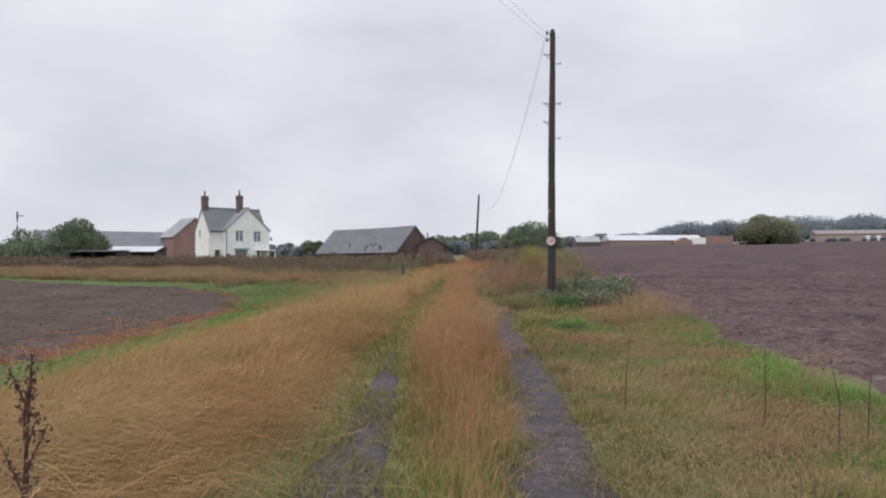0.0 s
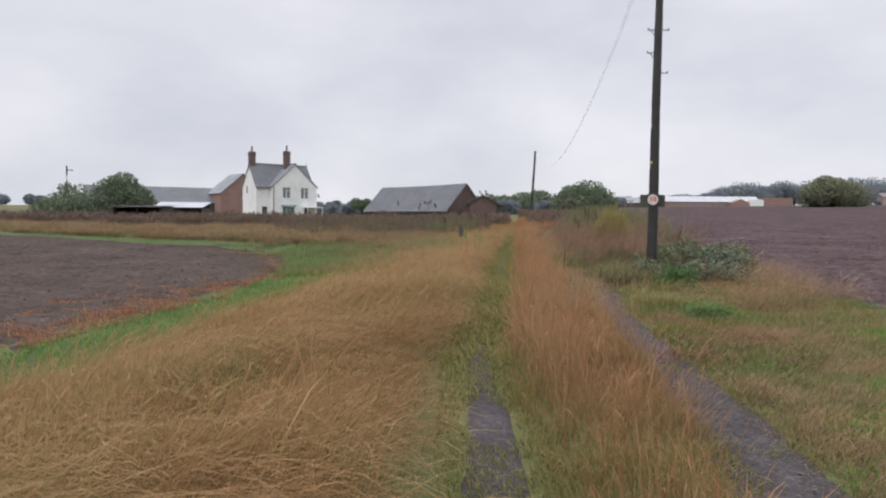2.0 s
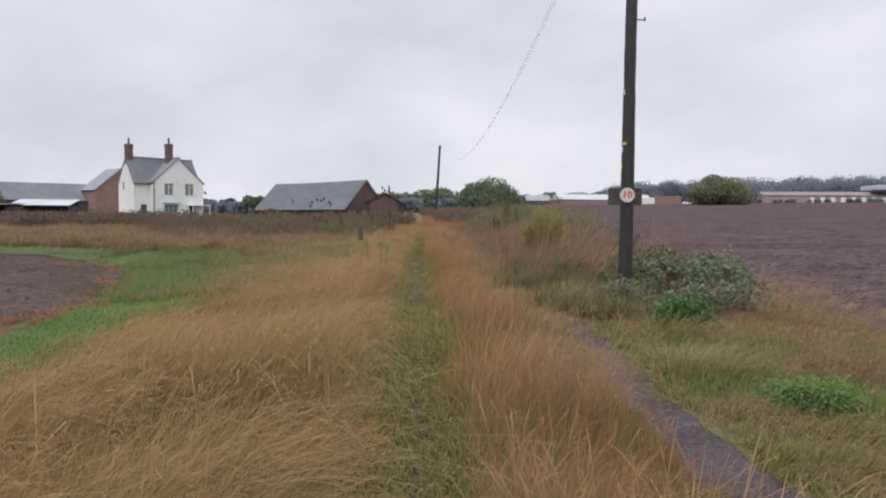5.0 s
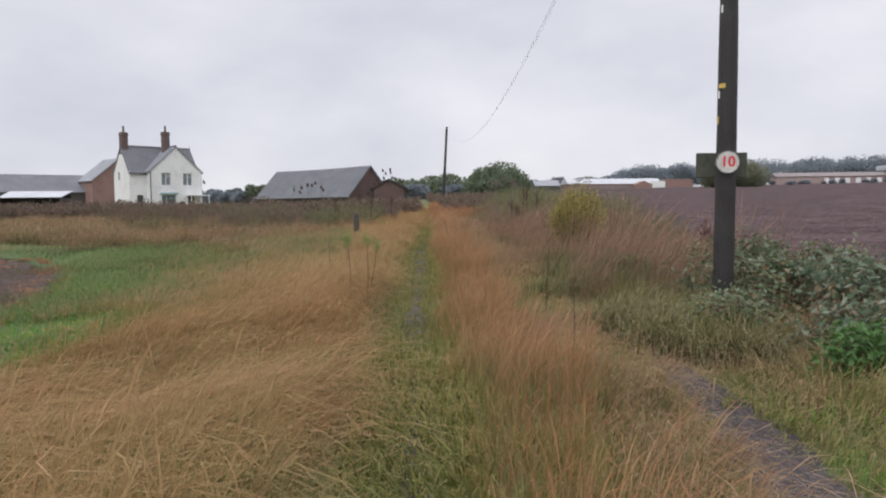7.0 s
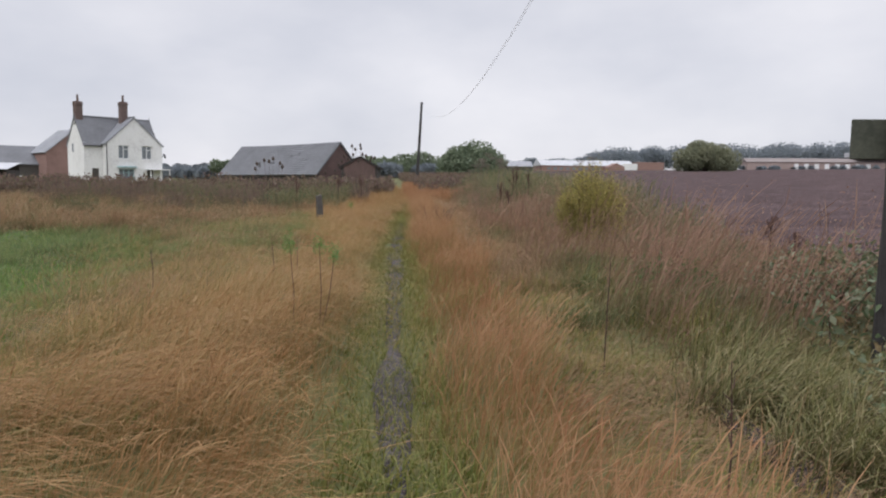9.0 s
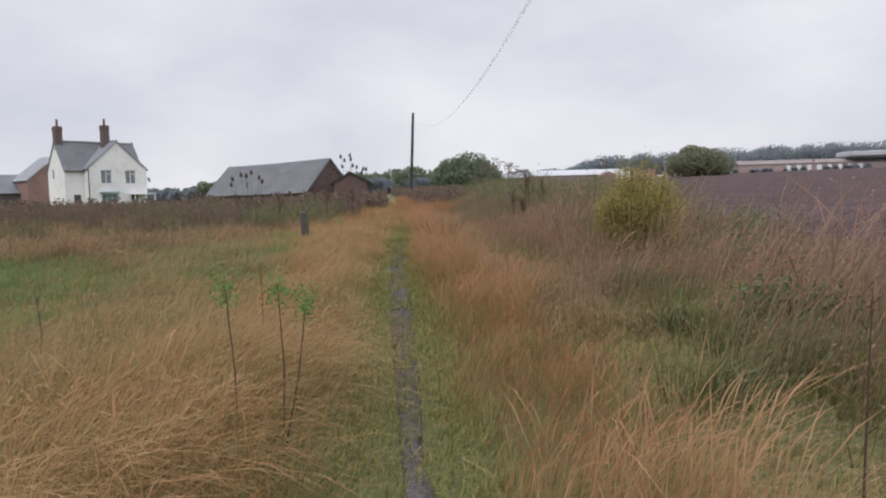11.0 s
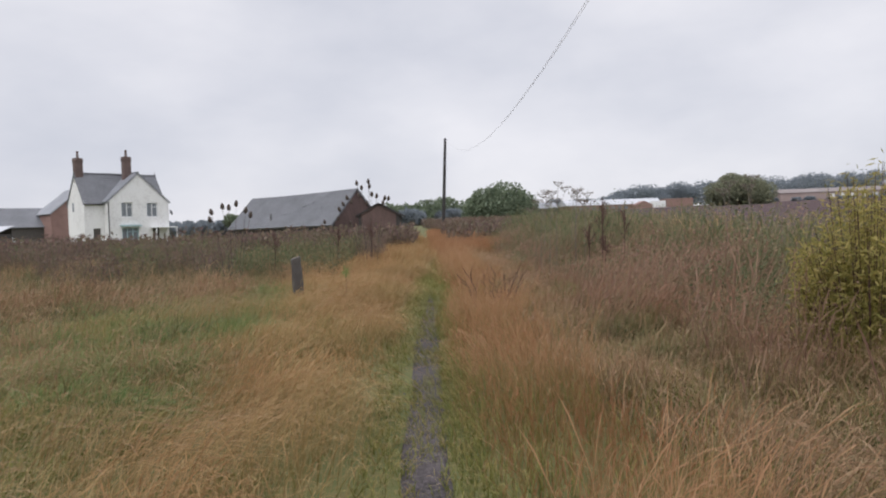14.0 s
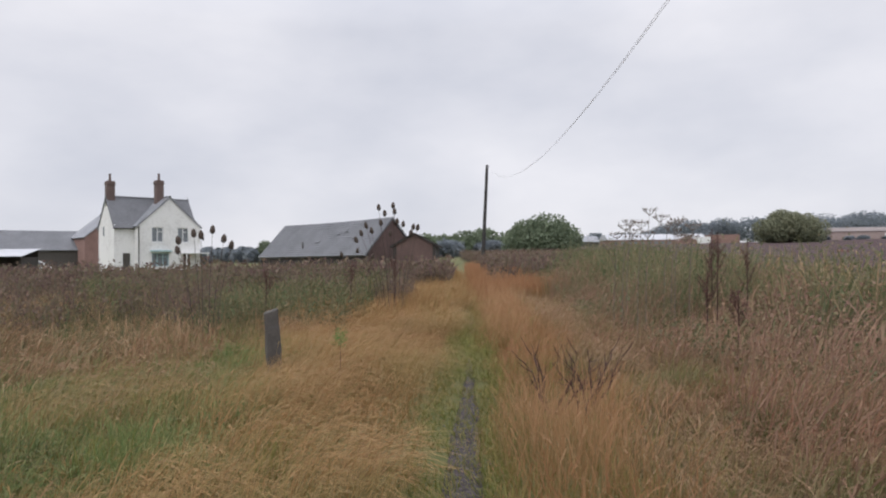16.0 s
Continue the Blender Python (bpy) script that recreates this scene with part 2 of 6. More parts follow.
M_YELLOW = rough_surface("faded_yellow_tape", (0.55, 0.36, 0.06), (0.70, 0.50, 0.14), 9.0, 0.5, 0.05, 4.0, 0.001)
M_BOARD = rough_surface("algae_stained_board", (0.035, 0.04, 0.03), (0.10, 0.105, 0.08), 4.0, 0.8, 0.3, 8.0, 0.004)
M_BARK = rough_surface("bark", (0.04, 0.033, 0.028), (0.12, 0.10, 0.085), 5.0, 0.95, 0.8, 6.0, 0.02)
M_TWIG = rough_surface("dead_twig", (0.035, 0.018, 0.016), (0.10, 0.05, 0.042), 9.0, 0.9, 0.3, 5.0, 0.003)

m_glass, _t, _b = material("window_glass")
_b.inputs["Base Color"].default_value = (0.20, 0.22, 0.24, 1)
_b.inputs["Roughness"].default_value = 0.08
M_GLASS = m_glass

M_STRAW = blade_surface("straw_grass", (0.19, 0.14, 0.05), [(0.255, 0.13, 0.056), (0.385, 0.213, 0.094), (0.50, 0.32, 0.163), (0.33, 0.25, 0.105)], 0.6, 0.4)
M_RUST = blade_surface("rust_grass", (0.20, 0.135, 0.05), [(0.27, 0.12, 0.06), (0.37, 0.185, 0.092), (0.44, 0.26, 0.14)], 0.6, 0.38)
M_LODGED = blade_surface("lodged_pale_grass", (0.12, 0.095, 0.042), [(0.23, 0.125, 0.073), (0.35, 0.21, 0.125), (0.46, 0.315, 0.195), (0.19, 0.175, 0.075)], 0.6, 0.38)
M_MIXED = blade_surface("mixed_verge_grass", (0.13, 0.135, 0.04), [(0.14, 0.18, 0.05), (0.28, 0.24, 0.09), (0.43, 0.31, 0.165), (0.36, 0.21, 0.11)], 0.6, 0.35)
M_GREEN = blade_surface("green_grass", (0.09, 0.15, 0.03), [(0.09, 0.20, 0.035), (0.14, 0.29, 0.045), (0.21, 0.31, 0.07)])
M_DEAD = blade_surface("dead_red_grass", (0.16, 0.09, 0.05), [(0.22, 0.10, 0.065), (0.34, 0.17, 0.11), (0.42, 0.25, 0.17)], 0.7, 0.3)
M_RUSTWEED = blade_surface("rusty_field_weed", (0.20, 0.095, 0.055), [(0.28, 0.125, 0.07), (0.37, 0.18, 0.10), (0.44, 0.25, 0.14)], 0.7, 0.3)
M_STALK = blade_surface("weed_stalk", (0.14, 0.10, 0.056), [(0.20, 0.118, 0.085), (0.30, 0.185, 0.128), (0.39, 0.26, 0.178)], 0.7, 0.3)
M_TUSSOCK = blade_surface("coarse_tussock", (0.08, 0.085, 0.032), [(0.10, 0.13, 0.05), (0.16, 0.18, 0.07), (0.28, 0.23, 0.115)], 0.55, 0.25)
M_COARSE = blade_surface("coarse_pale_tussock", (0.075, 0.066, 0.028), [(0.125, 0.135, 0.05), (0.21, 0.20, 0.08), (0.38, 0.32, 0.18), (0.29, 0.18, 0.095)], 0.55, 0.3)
M_LUSH = blade_surface("lush_grass", (0.11, 0.15, 0.055), [(0.145, 0.215, 0.075), (0.21, 0.27, 0.10), (0.31, 0.29, 0.13)], 0.6, 0.35)
M_YELGREEN = blade_surface("yellow_green_grass", (0.11, 0.125, 0.03), [(0.16, 0.19, 0.05), (0.29, 0.26, 0.085), (0.41, 0.30, 0.13)], 0.6, 0.35)
M_WEED = blade_surface("brown_weed", (0.145, 0.11, 0.075), [(0.22, 0.132, 0.105), (0.32, 0.20, 0.148), (0.22, 0.205, 0.108), (0.41, 0.27, 0.178)], 0.7, 0.35)
M_GREYWEED = blade_surface("grey_green_weed", (0.08, 0.085, 0.042), [(0.11, 0.13, 0.065), (0.16, 0.175, 0.085), (0.27, 0.215, 0.125)], 0.65, 0.35)
M_DARKWEED = blade_surface("dark_dead_weed", (0.10, 0.078, 0.062), [(0.13, 0.085, 0.076), (0.17, 0.115, 0.10), (0.14, 0.13, 0.08), (0.25, 0.165, 0.125)], 0.75, 0.3)
M_RANKWEED = blade_surface("rank_green_weed", (0.08, 0.09, 0.045), [(0.095, 0.12, 0.055), (0.13, 0.155, 0.075), (0.18, 0.14, 0.085), (0.24, 0.215, 0.11)], 0.7, 0.3)
M_PLUME = blade_surface("pale_reed_plume", (0.16, 0.15, 0.07), [(0.30, 0.22, 0.11), (0.45, 0.32, 0.17), (0.55, 0.40, 0.22)], 0.7, 0.4)
M_FRESH = blade_surface("fresh_weed_leaf", (0.09, 0.16, 0.05), [(0.10, 0.21, 0.06), (0.14, 0.27, 0.08), (0.22, 0.30, 0.09)], 0.55, 0.35)
M_GLAUCOUS = blade_surface("blue_green_bramble_leaf", (0.07, 0.095, 0.055), [(0.085, 0.125, 0.07), (0.125, 0.175, 0.11), (0.20, 0.25, 0.18), (0.20, 0.15, 0.08)], 0.42, 0.3)
M_BRAMBLE = blade_surface("bramble_leaf", (0.07, 0.09, 0.045), [(0.09, 0.125, 0.06), (0.13, 0.175, 0.09), (0.22, 0.26, 0.17), (0.24, 0.16, 0.08)], 0.45, 0.3)
M_NETTLE = blade_surface("nettle_leaf", (0.04, 0.1, 0.025), [(0.055, 0.125, 0.035), (0.10, 0.19, 0.055)], 0.55, 0.25)
M_DOCK = blade_surface("dock_seed", (0.08, 0.05, 0.04), [(0.09, 0.05, 0.042), (0.15, 0.085, 0.068)], 0.9, 0.05)
# distant tree and willow greens, lightened and greyed to stand for haze
M_HAZYLEAF = blade_surface("hazed_tree_leaf", (0.11, 0.14, 0.09), [(0.12, 0.155, 0.10), (0.165, 0.205, 0.13), (0.22, 0.26, 0.17)], 0.6, 0.4)
M_HAZYWILLOW = blade_surface("hazed_willow_leaf", (0.12, 0.14, 0.09), [(0.17, 0.19, 0.13), (0.24, 0.25, 0.165), (0.31, 0.31, 0.20)], 0.6, 0.4)
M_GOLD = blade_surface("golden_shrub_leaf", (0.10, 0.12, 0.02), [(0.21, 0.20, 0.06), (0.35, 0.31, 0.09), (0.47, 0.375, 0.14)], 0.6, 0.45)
# blue-grey of distance haze is mixed into these far leaf colours
M_HAZYWOODS = blade_surface("hazed_far_woodland", (0.22, 0.25, 0.28), [(0.22, 0.25, 0.28), (0.25, 0.28, 0.31), (0.27, 0.30, 0.31)], 0.95, 0.5)


# ---- mesh helpers ----
def part(name, bm, mat, parent=None, label=""):
    """Links a bmesh as one mesh object under a thing or part."""
    bmesh.ops.recalc_face_normals(bm, faces=bm.faces)
    me = bpy.data.meshes.new(name)
    bm.to_mesh(me)
    bm.free()
    me.materials.append(mat)
    ob = new(name, me)
    ob.parent = parent
    if label:
        tagged(ob, label)
    return ob


def thing(name, m, label, category, group="", kind=""):
    ob = new(name)
    ob.matrix_basis = m
    ob.empty_display_size = 0.1
    return tagged(ob, label, category, group, kind)


def box(bm, x0, x1, y0, y1, z0, z1, bevel=0.0):
    r = bmesh.ops.create_cube(bm, size=1.0)
    for v in r["verts"]:
        v.co = Vector(((x0 + x1) / 2 + v.co.x * (x1 - x0), (y0 + y1) / 2 + v.co.y * (y1 - y0), (z0 + z1) / 2 + v.co.z * (z1 - z0)))
    if bevel:
        edges = {e for v in r["verts"] for e in v.link_edges}
        bmesh.ops.bevel(bm, geom=list(edges), offset=bevel, segments=1, affect="EDGES")
    return bm


def tube(bm, pts, radii, n=8):
    """A tapered tube along a line of points."""
    rings = []
    for i, p in enumerate(pts):
        p = Vector(p)
        a = Vector(pts[min(i + 1, len(pts) - 1)]) - Vector(pts[max(i - 1, 0)])
        q = a.to_track_quat("Z", "Y")
        r = radii[i] if hasattr(radii, "__len__") else radii
        rings.append([bm.verts.new(p + q @ Vector((r * math.cos(2 * math.pi * k / n), r * math.sin(2 * math.pi * k / n), 0))) for k in range(n)])
    for a, b in zip(rings, rings[1:]):
        for k in range(n):
            bm.faces.new((a[k], a[(k + 1) % n], b[(k + 1) % n], b[k]))
    bm.faces.new(list(reversed(rings[0])))
    bm.faces.new(rings[-1])
    return bm


def prism(bm, poly, axis, a, b):
    """Extrudes a polygon of (u, z) along axis 'x' or 'y' from a to b."""
    def at(u, z, w):
        return (w, u, z) if axis == "x" else (u, w, z)
    v0 = [bm.verts.new(at(u, z, a)) for u, z in poly]
    v1 = [bm.verts.new(at(u, z, b)) for u, z in poly]
    n = len(poly)
    bm.faces.new(v0)
    bm.faces.new(list(reversed(v1)))
    for k in range(n):
        bm.faces.new((v0[k], v0[(k + 1) % n], v1[(k + 1) % n], v1[k]))
    return bm


def pierced(bm, u0, u1, z0, z1, w0, w1, holes, axis="x"):
    """A wall from u0 to u1 with openings right through it; w0..w1 is its thickness."""
    us = sorted({u0, u1, *[h[0] for h in holes], *[h[1] for h in holes]})
    zs = sorted({z0, z1, *[h[2] for h in holes], *[h[3] for h in holes]})
    for a, b in zip(us, us[1:]):
        for c, d in zip(zs, zs[1:]):
            if any(h[0] <= a and b <= h[1] and h[2] <= c and d <= h[3] for h in holes):
                continue
            if axis == "x":
                box(bm, a, b, w0, w1, c, d)
            else:
                box(bm, w0, w1, a, b, c, d)
    bmesh.ops.remove_doubles(bm, verts=bm.verts, dist=0.001)
    return bm


def blades(name, x, y, height, width, mat, lean=(0.0, 0.0), spread=0.35, droop=0.3, seed_head=False, tone=None, label="", category="grass", z=None, short=False):
    """A mass of single grass blades or stalks as one mesh: each tapers, leans, bends over and may carry a seed head."""
    n = len(x)
    r = np.random.default_rng(abs(hash_name(name)))
    z = land(x, y) if z is None else z
    if short:
        st, wd = np.array([0.0, 0.55, 1.0]), np.array([1.0, 0.8, 0.0])
    elif seed_head:
        st, wd = np.array([0.0, 0.62, 0.84, 1.0]), np.array([0.6, 0.5, 1.6, 0.0])
    else:
        st, wd = np.array([0.0, 0.35, 0.7, 1.0]), np.array([1.0, 0.85, 0.55, 0.0])
    q = len(st) - 1
    nv, nl = 2 * q + 1, 4 * (q - 1) + 3
    ang = r.random(n) * 2 * np.pi
    side = np.stack([np.cos(ang), np.sin(ang), np.zeros(n)], 1)
    swirl = 1.5 * (fbm(x, y, 1.6, 41, 2) - 0.5), 1.2 * (fbm(x, y, 1.6, 45, 2) - 0.5)
    ln = np.stack([lean[0] * (1 + 2 * swirl[1]) + spread * swirl[0] * 1.7 + r.normal(0, spread * 0.9, n), lean[1] + spread * swirl[1] * 1.7 + r.normal(0, spread * 0.9, n)], 1)
    verts = np.zeros((n, nv, 3))
    dr = droop * (0.5 + r.random(n))
    mag = np.hypot(ln[:, 0], ln[:, 1])
    for i, s in enumerate(st):
        c = np.stack([x + ln[:, 0] * height * s ** 1.7, y + ln[:, 1] * height * s ** 1.7, z - 0.03 + height * s * (1 - dr * s * s * np.minimum(1.2, mag + 0.3))], 1)
        if i < q:
            off = side * (width * wd[i] * 0.5)[:, None]
            verts[:, 2 * i], verts[:, 2 * i + 1] = c - off, c + off
        else:
            verts[:, 2 * q] = c
    order, heights, first = [], [], []
    for i in range(q - 1):
        first.append(len(order))
        order += [2 * i, 2 * i + 1, 2 * i + 3, 2 * i + 2]
        heights += [st[i], st[i], st[i + 1], st[i + 1]]
    first.append(len(order))
    order += [2 * q - 2, 2 * q - 1, 2 * q]
    heights += [st[q - 1], st[q - 1], st[q]]
    me = bpy.data.meshes.new(name)
    me.vertices.add(n * nv)
    me.vertices.foreach_set("co", verts.ravel())
    me.loops.add(n * nl)
    me.loops.foreach_set("vertex_index", ((np.arange(n) * nv)[:, None] + np.array(order)).ravel().astype(np.int32))
    me.polygons.add(n * q)
    me.polygons.foreach_set("loop_start", (np.arange(n)[:, None] * nl + np.array(first)).ravel().astype(np.int32))
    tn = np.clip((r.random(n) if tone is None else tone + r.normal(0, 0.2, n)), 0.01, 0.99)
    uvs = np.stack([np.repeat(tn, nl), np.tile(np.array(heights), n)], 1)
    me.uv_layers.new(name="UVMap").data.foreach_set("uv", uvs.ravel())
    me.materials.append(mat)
    me.update(calc_edges=True)
    ob = new(name, me)
    if label:
        tagged(ob, label, category, kind="stuff")
    return ob


def hash_name(s):
    v = 7
    for ch in s:
        v = (v * 131 + ord(ch)) % 1000003
    return v


def leaf_mesh(name, centres, size, mat, seed=1, flat=0.0, long=1.0):
    """Many small pointed leaves, each a folded four-sided piece, as one mesh."""
    n = len(centres)
    r = np.random.default_rng(seed)
    a = r.normal(0, 1, (n, 3))
    a[:, 2] *= 1 - flat
    a /= np.linalg.norm(a, axis=1)[:, None]
    b = r.normal(0, 1, (n, 3))
    b -= a * (a * b).sum(1)[:, None]
    b /= np.linalg.norm(b, axis=1)[:, None]
    c = np.cross(a, b)
    s = (size * (0.6 + 0.8 * r.random(n)))[:, None]
    v = np.zeros((n, 4, 3))
    v[:, 0] = centres - a * s * long
    v[:, 1] = centres + b * s * 0.5 + c * s * 0.15
    v[:, 2] = centres + a * s * long
    v[:, 3] = centres - b * s * 0.5 + c * s * 0.15
    idx = (np.arange(n)[:, None] * 4)
    loops = (idx + np.array([0, 1, 2, 0, 2, 3])).ravel()
    me = bpy.data.meshes.new(name)
    me.vertices.add(n * 4)
    me.vertices.foreach_set("co", v.ravel())
    me.loops.add(n * 6)
    me.loops.foreach_set("vertex_index", loops.astype(np.int32))
    me.polygons.add(n * 2)
    me.polygons.foreach_set("loop_start", (np.arange(n * 2) * 3).astype(np.int32))
    # v follows height in the whole mass: lower leaves lean to the low colour
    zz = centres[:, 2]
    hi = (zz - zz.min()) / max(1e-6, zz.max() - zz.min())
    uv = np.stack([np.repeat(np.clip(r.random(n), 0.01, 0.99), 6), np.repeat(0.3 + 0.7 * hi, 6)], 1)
    me.uv_layers.new(name="UVMap").data.foreach_set("uv", uv.ravel())
    me.materials.append(mat)
    me.update(calc_edges=True)
    return new(name, me)


def scatter(x0, x1, y0, y1, per_m2, seed):
    r = np.random.default_rng(seed)
    n = int((x1 - x0) * (y1 - y0) * per_m2)
    return x0 + (x1 - x0) * r.random(n), y0 + (y1 - y0) * r.random(n)


# ---- ground ----
def grid_lines(lo, hi, fine_lo, fine_hi, step, growth):
    mid = list(np.arange(fine_lo, fine_hi + step / 2, step))
    up, s = [], step
    while (up[-1] if up else mid[-1]) < hi:
        s *= growth
        up.append((up[-1] if up else mid[-1]) + s)
    down, s = [], step
    while (down[-1] if down else mid[0]) > lo:
        s *= growth
        down.append((down[-1] if down else mid[0]) - s)
    return np.array(down[::-1] + mid + up)


def sheet(name, xs, ys, zfun, mat, keep=None):
    X, Y = np.meshgrid(xs, ys, indexing="ij")
    Z = zfun(X, Y)
    nx, ny = X.shape
    verts = np.stack([X.ravel(), Y.ravel(), Z.ravel()], 1)
    i, j = np.meshgrid(np.arange(nx - 1), np.arange(ny - 1), indexing="ij")
    i, j = i.ravel(), j.ravel()
    f = np.stack([i * ny + j, (i + 1) * ny + j, (i + 1) * ny + j + 1, i * ny + j + 1], 1)
    if keep is not None:
        cx, cy = (xs[i] + xs[i + 1]) / 2, (ys[j] + ys[j + 1]) / 2
        f = f[keep(cx, cy)]
    n = len(f)
    used = np.unique(f)
    back = np.zeros(len(verts), int)
    back[used] = np.arange(len(used))
    verts, f = verts[used], back[f]
    me = bpy.data.meshes.new(name)
    me.vertices.add(len(verts))
    me.vertices.foreach_set("co", verts.ravel())
    me.loops.add(n * 4)
    me.loops.foreach_set("vertex_index", f.ravel().astype(np.int32))
    me.polygons.add(n)
    me.polygons.foreach_set("loop_start", (np.arange(n) * 4).astype(np.int32))
    me.polygons.foreach_set("use_smooth", np.ones(n, bool))
    me.materials.append(mat)
    me.update(calc_edges=True)
    return new(name, me)


ground = sheet("ground", grid_lines(-3000, 3000, -12, 12, 0.5, 1.09), grid_lines(-300, 3500, -8, 70, 0.6, 1.08),
               lambda x, y: land(x, y) - 0.02 - 0.0006 * np.hypot(x, y) + 0.05 * (fbm(x, y, 2.2, 3) - 0.5), M_GROUND)
tagged(ground, "rough grassland soil under dry grass", "ground", kind="structure")


def clods(x, y):
    far = np.hypot(x, y)
    amp = 0.15 * (1 - 0.6 * sstep(40, 120, far))
    run = field_west_edge(y + 0.5) - field_west_edge(y - 0.5)
    edge = np.minimum(np.abs(x - field_east_edge(y)), np.abs(x - field_west_edge(y)) / np.sqrt(1 + run * run))
    return land(x, y) - 0.04 + 0.09 * sstep(0.2, 1.6, edge) + amp * (0.4 + 0.6 * sstep(0, 1.5, edge)) * (fbm(x, y, 0.5, 11, 3) - 0.5) + 0.10 * (fbm(x, y, 5.0, 4, 2) - 0.5) + 0.0012 * far


field_e = sheet("field_east", np.concatenate([np.arange(4.4, 22, 0.2), grid_lines(22, 420, 22, 22.4, 0.2, 1.05)[2:]]),
                np.concatenate([np.arange(-8, 2, 0.5), np.arange(2, 62, 0.22), grid_lines(62, 395, 62, 62.4, 0.25, 1.045)[2:]]),
                clods, M_PLOUGH, lambda x, y: (x > field_east_edge(y) + 0.7 * (vnoise(x, y, 1.3, 5) - 0.5)) & (y < 395))
tagged(field_e, "bare ploughed field of purplish brown earth", "field", kind="structure")
field_w = sheet("field_west", np.concatenate([grid_lines(-70, -30, -30.4, -30, 0.3, 1.06)[:-2], np.arange(-30, -6, 0.2)]), np.arange(-8, 52, 0.2),
                clods, M_TILTH, lambda x, y: (x < field_west_edge(y) + 0.6 * (vnoise(x, y, 1.1, 9) - 0.5)))
tagged(field_w, "bare ploughed field of dark brown earth", "field", kind="structure")
strip = sheet("green_strip_ground", np.arange(-56, -2.6, 0.25), np.arange(-8, 55, 0.25), lambda x, y: land(x, y) - 0.002 + 0.05 * (fbm(x, y, 1.5, 6) - 0.5), M_GREENBASE,
              lambda x, y: (x < verge_west_edge(y) + 0.5 * (vnoise(x, y, 1.2, 2) - 0.5)) & (x > field_west_edge(y) - 0.4) & ((x < green_far_edge(y)) | (y < 38)))
tagged(strip, "strip of short green sward beside the field", "ground", kind="structure")


def wheel_track(name, line, half, y0, y1, label):
    ys = np.arange(y0, y1, 0.12)
    us = np.linspace(-1, 1, 11)
    U, Y = np.meshgrid(us, ys, indexing="ij")
    X = line(Y) + U * half(Y) * (0.85 + 0.55 * fbm(np.sign(U) * 40, Y, 0.9, 8, 2))
    Z = land(X, Y) + 0.002 - 0.03 * U ** 4 + 0.035 * (fbm(X, Y, 0.35, 13) - 0.5)
    ob = sheet(name, us, ys, lambda a, b: Z, M_GRAVEL)
    co = np.stack([X.ravel(), Y.ravel(), Z.ravel()], 1)
    ob.data.vertices.foreach_set("co", co.ravel())
    return tagged(ob, label, "track", kind="structure")


wheel_track("track_east", track_east, lambda y: np.interp(y, [0, 6, 10, 14, 19, 21, 23], [0.36, 0.34, 0.32, 0.28, 0.26, 0.16, 0.04]), -4, 23, "worn wheel track of wet dark gravel")
wheel_track("track_west", track_west, lambda y: np.interp(y, [0, 6, 8, 10, 14, 21.5, 22.4, 23.4, 24.6, 27, 31, 36, 40, 45, 48], [0.36, 0.28, 0.22, 0.16, 0.08, 0.03, 0.09, 0.15, 0.05, 0.09, 0.13, 0.12, 0.05, 0.02, 0.01]), -4, 48, "narrow trodden path of dark gravel through grass")


def on_land(x, y, dz=0.0, rz=0.0):
    return pose(x, y, float(land(x, y)) + dz, 0, 0, rz)


# ---- farmhouse ----
def sash_window(parent, x0, x1, z0, z1, y, panes=2, frame_mat=None):
    fm = frame_mat or M_WHITEPAINT
    win = part("window", box(bmesh.new(), x0, x1, y + 0.10, y + 0.12, z0, z1), M_GLASS, parent, "dark glass casement window")
    f = bmesh.new()
    w = 0.09
    box(f, x0, x1, y - 0.02, y + 0.1, z0, z0 + w)
    box(f, x0, x1, y - 0.02, y + 0.1, z1 - w, z1)
    for i in range(panes + 1):
        c = x0 + (x1 - x0) * i / panes
        c = min(max(c, x0 + w / 2), x1 - w / 2)
        box(f, c - w / 2, c + w / 2, y - 0.018, y + 0.098, z0 + w, z1 - w)
    box(f, x0 + (x1 - x0) / panes + w / 2, x1 - w, y - 0.01, y + 0.09, z1 - (z1 - z0) * 0.32, z1 - (z1 - z0) * 0.32 + 0.07)
    part("window_frame", f, fm, win)
    part("window_sill", box(bmesh.new(), x0 - 0.1, x1 + 0.1, y - 0.14, y - 0.022, z0 - 0.1, z0 - 0.004, 0.015), M_WHITEPAINT, win)
    cur = bmesh.new()
    box(cur, x0 + w, x0 + (x1 - x0) * 0.33, y + 0.16, y + 0.2, z0, z1)
    part("curtain", cur, M_WHITEPAINT, win)
    return win


